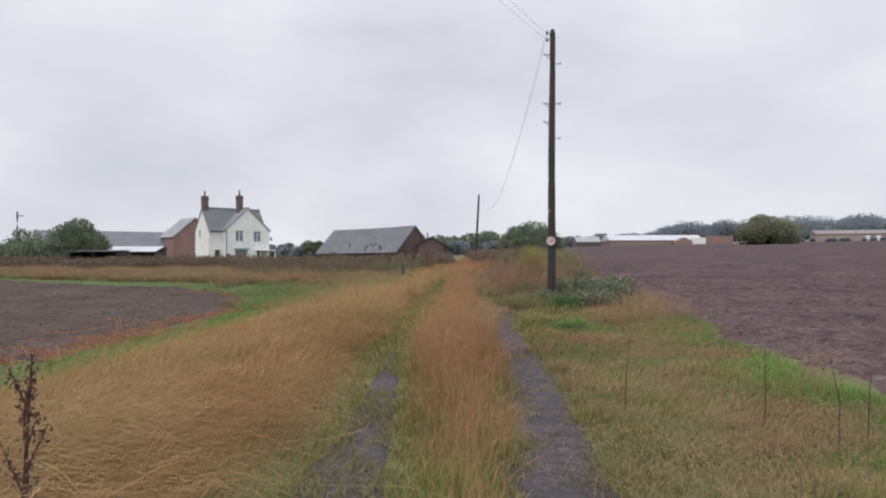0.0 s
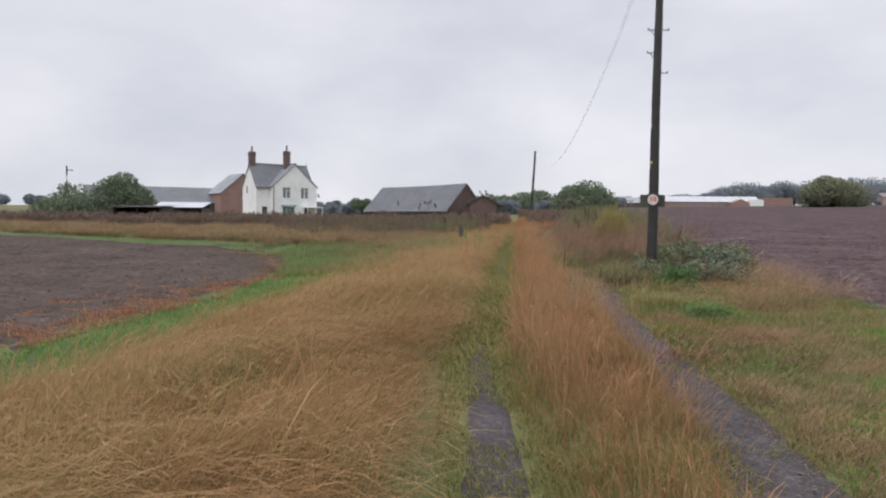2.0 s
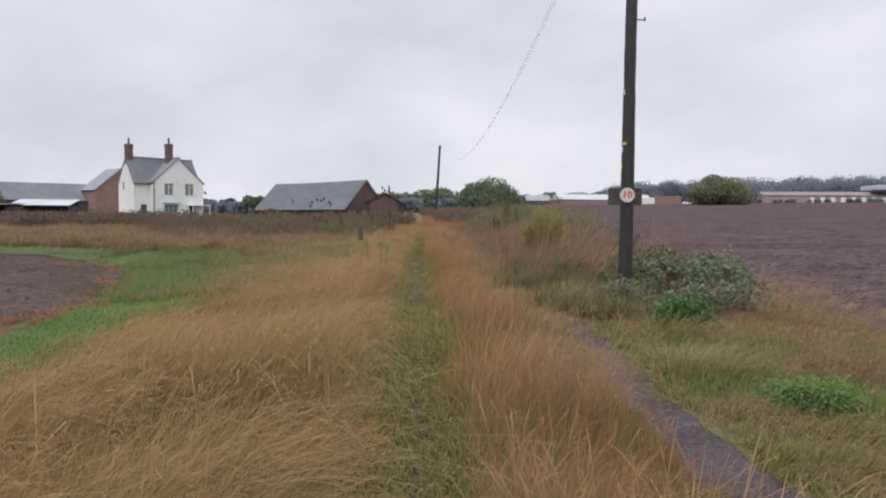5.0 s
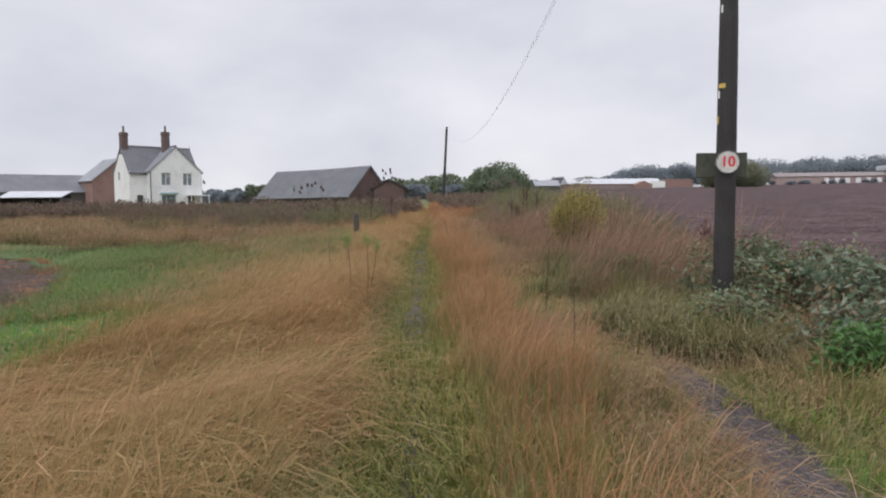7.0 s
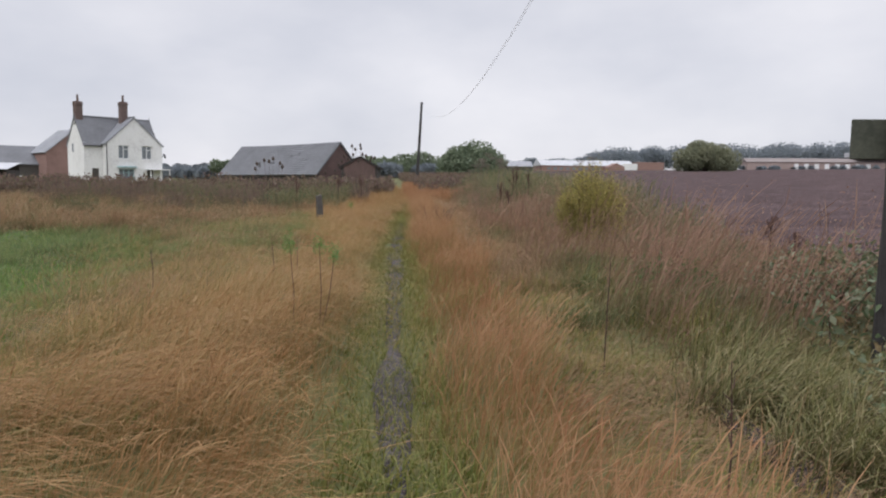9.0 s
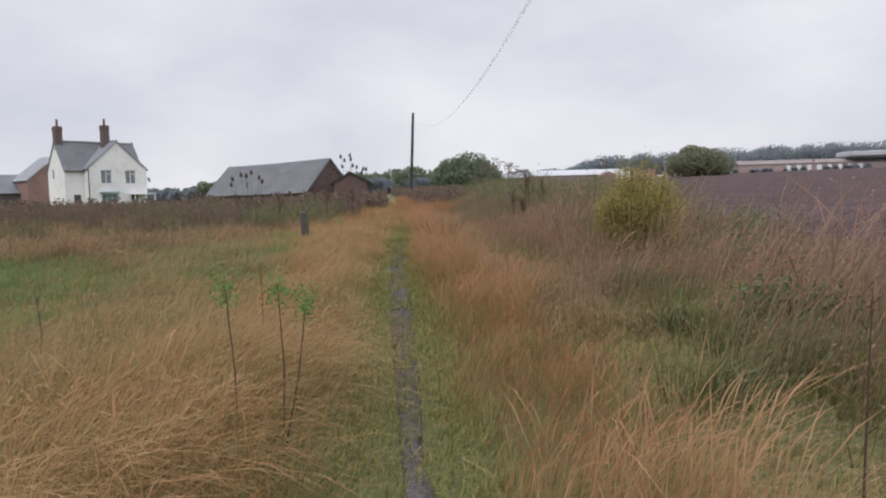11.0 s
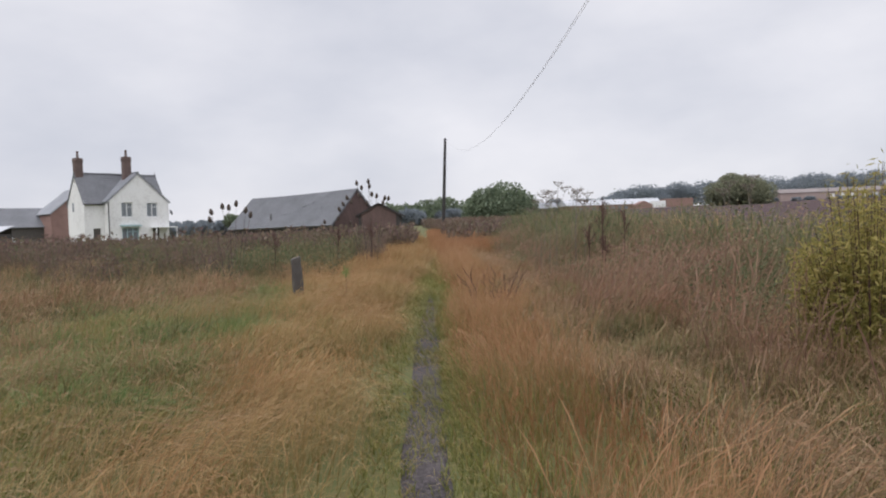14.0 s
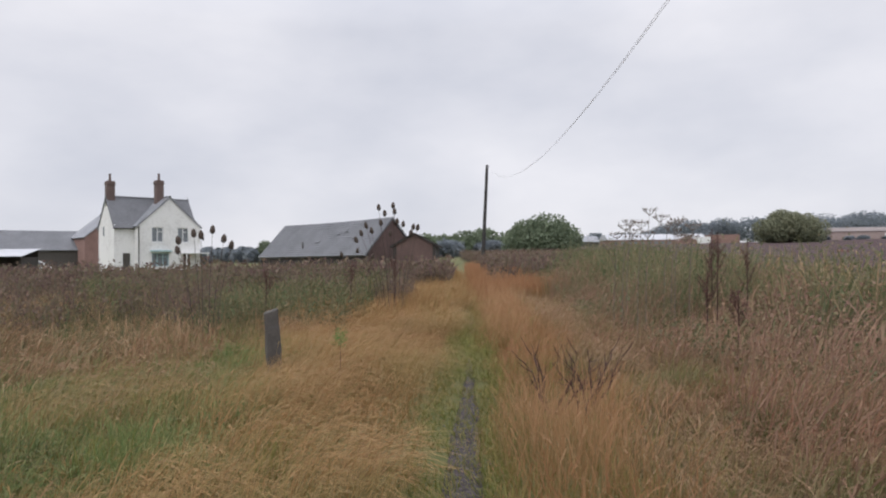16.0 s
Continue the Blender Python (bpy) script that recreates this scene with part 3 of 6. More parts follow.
def slates(parent, name, quad, rows, cols, mat, thick=0.05):
    """A roof slope laid in courses: each course is a slightly tilted strip cut into slates. quad: eave a, eave b, ridge b, ridge a."""
    a, b, c, d = [Vector(p) for p in quad]
    nrm = (b - a).cross(d - a).normalized()
    if nrm.z < 0:
        nrm = -nrm
    bm = bmesh.new()
    for i in range(rows):
        t0, t1 = i / rows, min(1.0, (i + 1.12) / rows)
        l0, r0 = a.lerp(d, t0), b.lerp(c, t0)
        l1, r1 = a.lerp(d, t1), b.lerp(c, t1)
        off = 0.5 if i % 2 else 0.0
        n = max(1, cols)
        for k in range(n + (1 if off else 0)):
            u0, u1 = max(0, (k - off) / n), min(1, (k + 1 - off) / n - 0.012)
            if u1 - u0 < 0.002:
                continue
            lift = thick * (1 + 0.25 * random.random())
            q = [l0.lerp(r0, u0) + nrm * lift, l0.lerp(r0, u1) + nrm * lift, l1.lerp(r1, u1) + nrm * 0.012, l1.lerp(r1, u0) + nrm * 0.012]
            low = [p - nrm * lift for p in (q[0], q[1])]
            v = [bm.verts.new(p) for p in q]
            w = [bm.verts.new(p) for p in low]
            bm.faces.new(v)
            bm.faces.new((w[0], w[1], v[1], v[0]))
    # closed deck under the slates
    v = [bm.verts.new(p - nrm * 0.002) for p in (a, b, c, d)]
    w = [bm.verts.new(p - nrm * 0.14) for p in (a, b, c, d)]
    bm.faces.new(v)
    bm.faces.new(list(reversed(w)))
    for k in range(4):
        bm.faces.new((v[k], v[(k + 1) % 4], w[(k + 1) % 4], w[k]))
    ob = part(name, bm, mat, parent)
    return ob


def chimney(parent, x, y, z0, z1, w=0.9, d=0.75):
    bm = bmesh.new()
    box(bm, x - w / 2, x + w / 2, y - d / 2, y + d / 2, z0, z1 - 0.5)
    box(bm, x - w / 2 - 0.055, x + w / 2 + 0.055, y - d / 2 - 0.055, y + d / 2 + 0.055, z1 - 0.5, z1 - 0.2, 0.03)
    box(bm, x - w / 2 - 0.02, x + w / 2 + 0.02, y - d / 2 - 0.02, y + d / 2 + 0.02, z1 - 0.2, z1, 0.03)
    ch = part("chimney", bm, M_CHIMNEY, parent, "sooty brown brick chimney stack")
    part("chimney_pot", tube(bmesh.new(), [(x, y, z1 - 0.05), (x, y, z1 + 0.15), (x, y, z1 + 0.75), (x, y, z1 + 0.85)], [0.2, 0.15, 0.13, 0.17], 10), M_CHIMNEY, ch)
    return ch


def farmhouse():
    hx, hy = -37.0, 116.9
    g = float(land(-34, 120))
    ho = thing("farmhouse", pose(hx, hy, g, 0, 0, 44), "two-storey whitewashed farmhouse with grey slate gabled roofs", "house")
    L, D, EV, RD = 10.1, 4.75, 5.35, 8.85
    WX, WF, T = 2.35, -1.0, 0.35
    WC = (WX + L) / 2
    # main block: end walls with gables, back, and the short stretch of front beside the wing
    e = bmesh.new()
    prism(e, [(0, 0), (D, 0), (D, EV), (D / 2, RD - 0.15), (0, EV)], "x", 0.0, T)
    part("wall", e, M_RENDER, ho, "stained whitewashed gable wall")
    e = bmesh.new()
    prism(e, [(0, 0), (D, 0), (D, EV), (D / 2, RD - 0.15), (0, EV)], "x", L - T, L)
    part("wall", e, M_RENDER, ho)
    part("wall", pierced(bmesh.new(), T, WX, 0, EV, 0.0, T, [(1.0, 1.9, 0.1, 2.1)]), M_RENDER, ho)
    part("wall", box(bmesh.new(), T, L - T, D - T, D, 0, EV), M_RENDER, ho)
    part("door", box(bmesh.new(), 1.0, 1.9, 0.12, 0.18, 0.1, 2.1, 0.01), M_GREYWOOD, ho, "grey wooden side door")
    # small stair window in the gable end
    sl = bmesh.new()
    box(sl, -0.03, -0.004, 2.9, 3.3, 4.2, 5.3)
    part("window", sl, M_GLASS, ho, "narrow dark stair window")
    # wing
    holes = [(4.0, 5.45, 3.4, 5.2), (7.2, 8.65, 3.4, 5.2), (4.0, 6.1, 0.5, 2.1), (7.9, 8.8, 0.05, 2.1)]
    f = pierced(bmesh.new(), WX, L, 0, EV, WF, WF + T, holes)
    prism(f, [(WX, EV), (L, EV), (WC, RD - 0.05)], "y", WF, WF + T)
    part("wall", f, M_RENDER, ho, "whitewashed front gable wall")
    part("wall", box(bmesh.new(), WX, WX + T, WF + T, 0.0, 0, EV), M_RENDER, ho)
    part("wall", box(bmesh.new(), L - T, L, WF + T, 0.0, 0, EV), M_RENDER, ho)
    sash_window(ho, 4.0, 5.45, 3.4, 5.2, WF + 0.1)
    sash_window(ho, 7.2, 8.65, 3.4, 5.2, WF + 0.1)
    sash_window(ho, 4.0, 6.1, 0.5, 2.1, WF + 0.1, 3, M_TEAL)
    part("door", box(bmesh.new(), 7.9, 8.8, WF + 0.14, WF + 0.2, 0.05, 2.1, 0.01), M_GREYWOOD, ho, "grey front door in the shade")
    aw = bmesh.new()
    for k in range(14):
        x = 3.8 + 2.5 * k / 14
        box(aw, x, x + 0.16, WF - 0.5, WF - 0.003, 2.22 + (0.0 if k % 2 else 0.05), 2.4 + (0.0 if k % 2 else 0.05))
    part("window_canopy", aw, M_TEAL, ho, "pale teal scalloped canopy over the bay")
    # porch with posts
    po = part("porch", box(bmesh.new(), 7.6, 10.6, WF - 1.4, WF - 0.003, 2.0, 2.12, 0.02), M_WHITEPAINT, ho, "flat white porch canopy")
    for x in (7.75, 9.2, 10.45):
        part("post", box(bmesh.new(), x - 0.06, x + 0.06, WF - 1.32, WF - 1.22, 0, 1.996), M_WHITEPAINT, po)
    # roofs
    o = 0.25
    k = (RD - EV) / (D / 2)
    slates(ho, "roof", [(-0.1, -o, EV - o * k), (L + 0.1, -o, EV - o * k), (L + 0.1, D / 2, RD), (-0.1, D / 2, RD)], 14, 26, M_HAZYSLATE)
    slates(ho, "roof", [(L + 0.1, D + o, EV - o * k), (-0.1, D + o, EV - o * k), (-0.1, D / 2, RD), (L + 0.1, D / 2, RD)], 8, 14, M_HAZYSLATE)
    kw = (RD - EV) / ((L - WX) / 2)
    slates(ho, "roof", [(WX - o, WF - 0.12, EV - o * kw + 0.12), (WX - o, 0.6, EV - o * kw + 0.12), (WC, D / 2, RD + 0.05), (WC, WF - 0.12, RD + 0.05)], 14, 9, M_LIGHTSLATE)
    slates(ho, "roof", [(L + o, 0.6, EV - o * kw + 0.12), (L + o, WF - 0.12, EV - o * kw + 0.12), (WC, WF - 0.12, RD + 0.05), (WC, D / 2, RD + 0.05)], 14, 9, M_LIGHTSLATE)
    part("ridge_tiles", tube(bmesh.new(), [(-0.12, D / 2, RD + 0.04), (L + 0.12, D / 2, RD + 0.04)], 0.12, 6), M_HAZYSLATE, ho)
    part("ridge_tiles", tube(bmesh.new(), [(WC, WF - 0.14, RD + 0.08), (WC, D / 2, RD + 0.08)], 0.11, 6), M_HAZYSLATE, ho)
    part("drainpipe", tube(bmesh.new(), [(WX + 0.1, WF - 0.07, 0.1), (WX + 0.1, WF - 0.07, EV - 0.05)], 0.06, 6), M_DARKWOOD, ho, "dark drainpipe")
    part("gutter", tube(bmesh.new(), [(-0.1, -o - 0.06, EV - o * k + 0.02), (WX - 0.2, -o - 0.06, EV - o * k + 0.02)], 0.07, 6), M_DARKWOOD, ho)
    chimney(ho, 0.45, D / 2, RD - 1.2, RD + 1.85)
    chimney(ho, WC - 0.5, 0.9, RD - 0.8, RD + 2.15)
    # aerial on the stack and finial at the roof's end
    a = bmesh.new()
    tube(a, [(WC - 0.6, 0.9, RD + 0.5), (WC - 0.65, 0.9, RD + 1.8)], 0.02, 5)
    tube(a, [(WC - 1.3, 0.7, RD + 1.75), (WC - 0.2, 1.1, RD + 1.75)], 0.018, 5)
    for i in range(6):
        x = WC - 1.25 + i * 0.2
        tube(a, [(x, 0.5 + i * 0.06, RD + 1.75), (x, 1.0 + i * 0.06, RD + 1.75)], 0.012, 4)
    part("aerial", a, M_IRON, ho, "thin metal television aerial")
    part("finial", tube(bmesh.new(), [(L, D / 2, RD), (L, D / 2, RD + 0.5)], [0.06, 0.02], 6), M_HAZYSLATE, ho)
    # satellite dish and bracket on the far corner
    dsh = bmesh.new()
    bmesh.ops.create_cone(dsh, cap_ends=True, segments=14, radius1=0.38, radius2=0.1, depth=0.14, matrix=pose(L + 0.35, WF - 0.1, 4.0, 70, 0, 40))
    tube(dsh, [(L - 0.05, WF + 0.1, 3.8), (L + 0.3, WF - 0.05, 4.0)], 0.03, 5)
    part("satellite_dish", dsh, M_IRON, ho)


farmhouse()


# ---- farm buildings ----
def gabled_shed(name, m, L, D, eave, ridge, wall_mat, roof_mat, label, rows=10, cols=20, gable_mat=None, sag=0.0, doors=(), roof_label=""):
    """A plain gabled building; x runs along the ridge from 0 to L, y from front 0 to back D."""
    ob = thing(name, m, label, "farm building")
    T = 0.3
    part("wall", pierced(bmesh.new(), 0.0, L, -0.4, eave, 0.0, T, list(doors)), wall_mat, ob)
    part("wall", box(bmesh.new(), 0.0, L, D - T, D, -0.4, eave), wall_mat, ob)
    for a in (0.0, L - T):
        part("gable", prism(bmesh.new(), [(T, -0.4), (D - T, -0.4), (D - T, eave), (D / 2, ridge - 0.2), (T, eave)], "x", a, a + T), gable_mat or wall_mat, ob)
    o = 0.3
    k = (ridge - eave) / (D / 2)
    n = 4 if sag else 1
    for i in range(n):
        xa, xb = -0.15 + (L + 0.3) * i / n, -0.15 + (L + 0.3) * (i + 1) / n
        za, zb = [-sag * math.sin(math.pi * min(1.0, 0.15 + q * 0.85 / n)) * (1 if sag else 0) for q in (i, i + 1)]
        r = slates(ob, "roof", [(xa, -o, eave - o * k), (xb, -o, eave - o * k), (xb, D / 2, ridge + zb), (xa, D / 2, ridge + za)], rows, max(2, cols // n), roof_mat)
        if roof_label:
            tagged(r, roof_label)
        slates(ob, "roof", [(xb, D + o, eave - o * k), (xa, D + o, eave - o * k), (xa, D / 2, ridge + za), (xb, D / 2, ridge + zb)], max(3, rows // 2), max(2, cols // n // 2), roof_mat)
    return ob


def at_end(x, y, rz, L):
    """Pose of a shed whose far end of the ridge line (local x = L) stands at x, y."""
    a = radians(rz)
    return x - L * math.cos(a), y - L * math.sin(a)


# great barn: its right gable near the lane
ax, ay = -6.6, 103.0
bx, by = at_end(ax, ay, -46, 19.3)
zb = float(land(-11, 108))
barn = gabled_shed("barn", pose(bx, by, zb, 0, 0, -46), 19.3, 6.8, 3.0 - zb, 6.55 - zb, M_DARKWOOD, M_HAZYSLATE, "long dark barn with a sagging slate roof", 16, 44, M_DARKBRICK, 0.12, roof_label="sagging grey slate slope with slipped courses")
part("lean_to", prism(bmesh.new(), [(6.8, -0.3), (9.0, -0.3), (9.0, 1.3), (6.8, 2.2)], "x", 15.0, 19.6), M_DARKBRICK, barn, "dark red brick lean-to")
part("roof_patch", box(bmesh.new(), 7.6, 7.72, 0.5, 0.62, 0.2, 3.2), M_GREYWOOD, barn)
for i, (u, v) in enumerate(((9.2, 0.32), (11.8, 0.55), (13.1, 0.62), (15.4, 0.4))):
    q = bmesh.new()
    box(q, u, u + 0.9 - 0.15 * i, 3.4 * v, 3.4 * v + 0.28, 0.0, 0.05, 0.01)
    bmesh.ops.transform(q, matrix=pose(0, 0, 3.0 - zb + v * 3.55 - 3.4 * v * 0.985, 0, 0, 0), verts=q.verts)
    bmesh.ops.rotate(q, cent=(u, 3.4 * v, 3.0 - zb + v * 3.55 - 3.4 * v * 0.985), matrix=pose(0, 0, 0, 46).to_3x3(), verts=q.verts)
    bmesh.ops.translate(q, vec=(0, -0.09, 3.4 * v * 0.985 + 0.06), verts=q.verts)
    part("slipped_slate", q, M_HAZYSLATE, barn, "slipped slates")

gabled_shed("garden_shed", on_land(0.2, 99.5, 0, 86), 5.0, 4.0, 1.9, 3.0, M_DARKWOOD, M_DARKWOOD, "low shed with a dark roof beside the lane", 5, 8, M_DARKBRICK)

rx, ry = at_end(-51.6, 141.0, -46, 6.0)
gabled_shed("brick_barn", pose(rx, ry, float(land(-55, 146)), 0, 0, -46), 6.0, 9.0, 4.6, 8.3, M_HAZYBRICK, M_LIGHTSLATE, "tall red brick outbuilding with a pale slate roof", 10, 10, M_HAZYBRICK)
gabled_shed("long_byre", pose(-72.5, 131.5, float(land(-66, 138)), 0, 0, 32), 24.5, 7.0, 2.9, 5.7, M_GREYWOOD, M_HAZYSLATE, "long low byre with a dull slate roof", 16, 70)


def sheet_roof_shed(name, m, L, D, z0, z1, wall, roof, label):
    ob = thing(name, m, label, "shed")
    for x in (0.0, L / 2 - 0.08, L - 0.16):
        part("post", box(bmesh.new(), x, x + 0.16, 0, 0.16, -0.2, z0 - 0.06), M_DARKWOOD, ob)
    part("wall", box(bmesh.new(), 0, L, D - 0.1, D, -0.2, z1 - 0.08), wall, ob)
    part("wall", box(bmesh.new(), 0, 0.1, 0.17, D - 0.1, -0.2, z0 - 0.06), wall, ob)
    part("wall", box(bmesh.new(), L - 0.1, L, 0.17, D - 0.1, -0.2, z0 - 0.06), wall, ob)
    bm = bmesh.new()
    n = int(L / 0.15)
    rows = []
    for yy, zz in ((-0.3, z0), (D + 0.1, z1)):
        rows.append([bm.verts.new((-0.2 + (L + 0.4) * i / n, yy, zz + (0.03 if i % 2 else 0.0))) for i in range(n + 1)])
    for i in range(n):
        bm.faces.new((rows[0][i], rows[0][i + 1], rows[1][i + 1], rows[1][i]))
    r = part("roof", bm, roof, ob, "corrugated sheet roof")
    so = r.modifiers.new("thickness", "SOLIDIFY")
    so.thickness = 0.03
    return ob


sheet_roof_shed("open_shed", on_land(-47.0, 103, 0, 4), 6.8, 3.6, 2.0, 2.8, M_DARKWOOD, M_SHEETROOF, "open cart shed with a white corrugated roof")
sheet_roof_shed("field_shed", on_land(-33.3, 66.6, 0, -3), 4.4, 2.2, 1.35, 1.5, M_DARKWOOD, M_DARKWOOD, "low dark timber field shed")


def parked_car():
    c = thing("car", on_land(-43.6, 112.0, 0.0, 25), "pale silver estate car parked beside the house", "car")
    body = bmesh.new()
    prism(body, [(-2.1, 0.35), (2.1, 0.35), (2.15, 0.75), (1.2, 0.95), (0.55, 1.45), (-1.6, 1.48), (-2.1, 0.95)], "y", -0.85, 0.85)
    bmesh.ops.bevel(body, geom=list(body.edges), offset=0.08, segments=2, affect="EDGES")
    b = part("body", body, M_WHITEPAINT, c)
    for s in (-0.86, 0.86):
        part("side_window", prism(bmesh.new(), [(-1.5, 1.0), (1.0, 1.0), (0.5, 1.38), (-1.4, 1.38)], "y", s - 0.012, s + 0.012), M_GLASS, b)
    for x in (-1.3, 1.35):
        for y in (-0.8, 0.8):
            w = bmesh.new()
            tube(w, [(x, y - 0.1, 0.32), (x, y + 0.1, 0.32)], 0.32, 14)
            part("wheel", w, M_DARKWOOD, c)


parked_car()


# ---- poles and wires ----
def telegraph_pole():
    x, y = 3.37, 23.1
    g = float(land(x, y))
    top = 8.42 - g
    tp = thing("telegraph_pole", pose(x - 0.05, y, g, 0, 0.6, 0), "tall black tarred wooden telegraph pole with a numbered disc", "telegraph pole")
    bm = bmesh.new()
    zs = np.linspace(-0.3, top - 0.12, 14)
    tube(bm, [(0.006 * math.sin(z * 1.1), 0.005 * math.cos(z), z) for z in zs] + [(0, 0, top)], [0.128 - 0.046 * (z / top) for z in zs] + [0.055], 18)
    part("shaft", bm, M_POLE, tp)
    for s, z in ((-1, 7.67), (1, 7.40), (-1, 6.2), (1, 6.2), (-1, 5.65), (1, 5.17)):
        z -= g
        r = 0.1
        b = bmesh.new()
        tube(b, [(s * (r - 0.03), 0, z), (s * (r + 0.14), 0, z)], 0.012, 6)
        tube(b, [(s * (r + 0.14), 0, z - 0.02), (s * (r + 0.14), 0, z + 0.045)], 0.014, 6)
        if s < 0:
            tube(b, [(s * (r - 0.02), 0, z - 0.15), (s * (r + 0.08), 0, z - 0.01)], 0.01, 5)
        part("step_iron", b, M_IRON, tp)
    for dz in (0.12, 0.32):
        b = bmesh.new()
        tube(b, [(-0.05, -0.05, top - dz), (-0.17, -0.08, top - dz)], 0.012, 6)
        tube(b, [(-0.17, -0.08, top - dz - 0.05), (-0.17, -0.08, top - dz + 0.05)], 0.03, 8)
        part("insulator", b, M_IRON, tp)
    # board behind, and the enamel disc with its number
    zc = 2.1 - g
    bd = part("board", box(bmesh.new(), -0.32, 0.27, 0.14, 0.165, zc - 0.17, zc + 0.13, 0.006), M_BOARD, tp, "dark algae-stained board fixed behind the pole")
    bd.rotation_euler = (0, 0, radians(-15))
    disc = bmesh.new()
    tube(disc, [(0, -0.165, zc), (0, -0.152, zc), (0, -0.135, zc), (0, -0.13, zc)], [0.128, 0.136, 0.136, 0.12], 28)
    dk = part("number_disc", disc, M_DISC, tp, "round white disc with a red number")
    dk.rotation_euler = (0, 0, radians(-15))
    rim = bmesh.new()
    n = 28
    tube(rim, [(0.131 * math.cos(2 * math.pi * k / n), -0.166, zc + 0.131 * math.sin(2 * math.pi * k / n)) for k in range(n + 1)], 0.006, 5)
    part("rim", rim, M_IRON, dk)
    txt = bpy.data.curves.new("numeral", "FONT")
    txt.body, txt.size, txt.align_x, txt.align_y, txt.extrude, txt.offset = "10", 0.165, "CENTER", "CENTER", 0.002, 0.004
    num = new("numeral", txt)
    num.data.materials.append(M_RED)
    num.parent = dk
    num.matrix_basis = pose(0, -0.169, zc, 90, 0, 0)
    # tapes and little tags on the shaft
    for zt, w, mt, ang in ((3.0, 0.09, M_YELLOW, -1.0), (2.9, 0.03, M_WHITEPAINT, -1.35), (2.6, 0.03, M_YELLOW, -1.4), (3.9, 0.025, M_WHITEPAINT, -1.2)):
        z = zt - g
        r = 0.128 - 0.046 * (z / top) + 0.004
        b = bmesh.new()
        hh = 0.025 if w > 0.05 else 0.045
        m = 6
        lo, hi = [], []
        for i in range(m + 1):
            a = ang + (i / m - 0.5) * w / r
            lo.append(b.verts.new((r * math.sin(a), -r * math.cos(a), z - hh)))
            hi.append(b.verts.new((r * math.sin(a), -r * math.cos(a), z + hh)))
        for i in range(m):
            b.faces.new((lo[i], lo[i + 1], hi[i + 1], hi[i]))
        tg = part("tag", b, mt, tp)
        so = tg.modifiers.new("thickness", "SOLIDIFY")
        so.thickness = 0.003


M_DISC = rough_surface("worn_white_enamel", (0.42, 0.40, 0.37), (0.74, 0.73, 0.70), 7.0, 0.45, 0.1, 4.0, 0.002)
telegraph_pole()


def plain_pole(x, y, top, lean, label, arm=False):
    g = float(land(x, y))
    p = thing("telegraph_pole", pose(x, y, g), label, "telegraph pole")
    h = top - g
    part("shaft", tube(bmesh.new(), [(-lean * (z / h - 1) * h, 0, z) for z in np.linspace(-0.3, h, 8)], [0.15 - 0.05 * z for z in np.linspace(0, 1, 8)], 12), M_POLE, p)
    b = bmesh.new()
    tube(b, [(-0.12, -0.1, h - 0.15), (0.12, -0.1, h - 0.15)], 0.03, 6)
    part("insulator", b, M_IRON, p)
    if arm:
        part("crossarm", box(bmesh.new(), -0.1, 0.9, -0.06, 0.06, h - 0.7, h - 0.58), M_POLE, p)


plain_pole(3.95, 84.6, 9.0, -0.055, "distant leaning wooden telegraph pole beside the lane")
plain_pole(-62.0, 108.0, 8.9, 0.0, "distant wooden telegraph pole with a short crossarm", True)


def wire(p0, p1, sag, label):
    bm = bmesh.new()
    pts = []
    for i in range(41):
        s = i / 40
        q = Vector(p0).lerp(Vector(p1), s)
        q.z -= 4 * sag * s * (1 - s)
        pts.append(q)
    tube(bm, pts, 0.004, 5)
    ob = part("overhead_wire", bm, M_HAZYWIRE)
    return tagged(ob, label, "wire", group="overhead wires")


for i, dz in enumerate((0.12, 0.32)):
    wire((3.2, 23.02, 8.42 - dz), (3.9 + 0.1 * i, 84.5, 8.87), 3.2 - 0.15 * i, "thin dark wire sagging between two poles")
    wire((3.2, 23.02, 8.42 - dz), (-13.5 - 0.3 * i, -18.5, 8.3 - dz), 0.7, "thin dark wire leading away from the tall pole")


# ---- trees and bushes ----
def lobes(r, n, radii, low=0.0):
    """Centres of the foliage masses of an uneven crown."""
    out = []
    for _ in range(n):
        d = r.normal(0, 1, 3)
        d /= np.linalg.norm(d)
        d[2] = abs(d[2]) * 0.9 + low if low >= 0 else d[2]
        out.append(d * np.array(radii) * (0.45 + 0.35 * r.random()))
    return np.array(out)


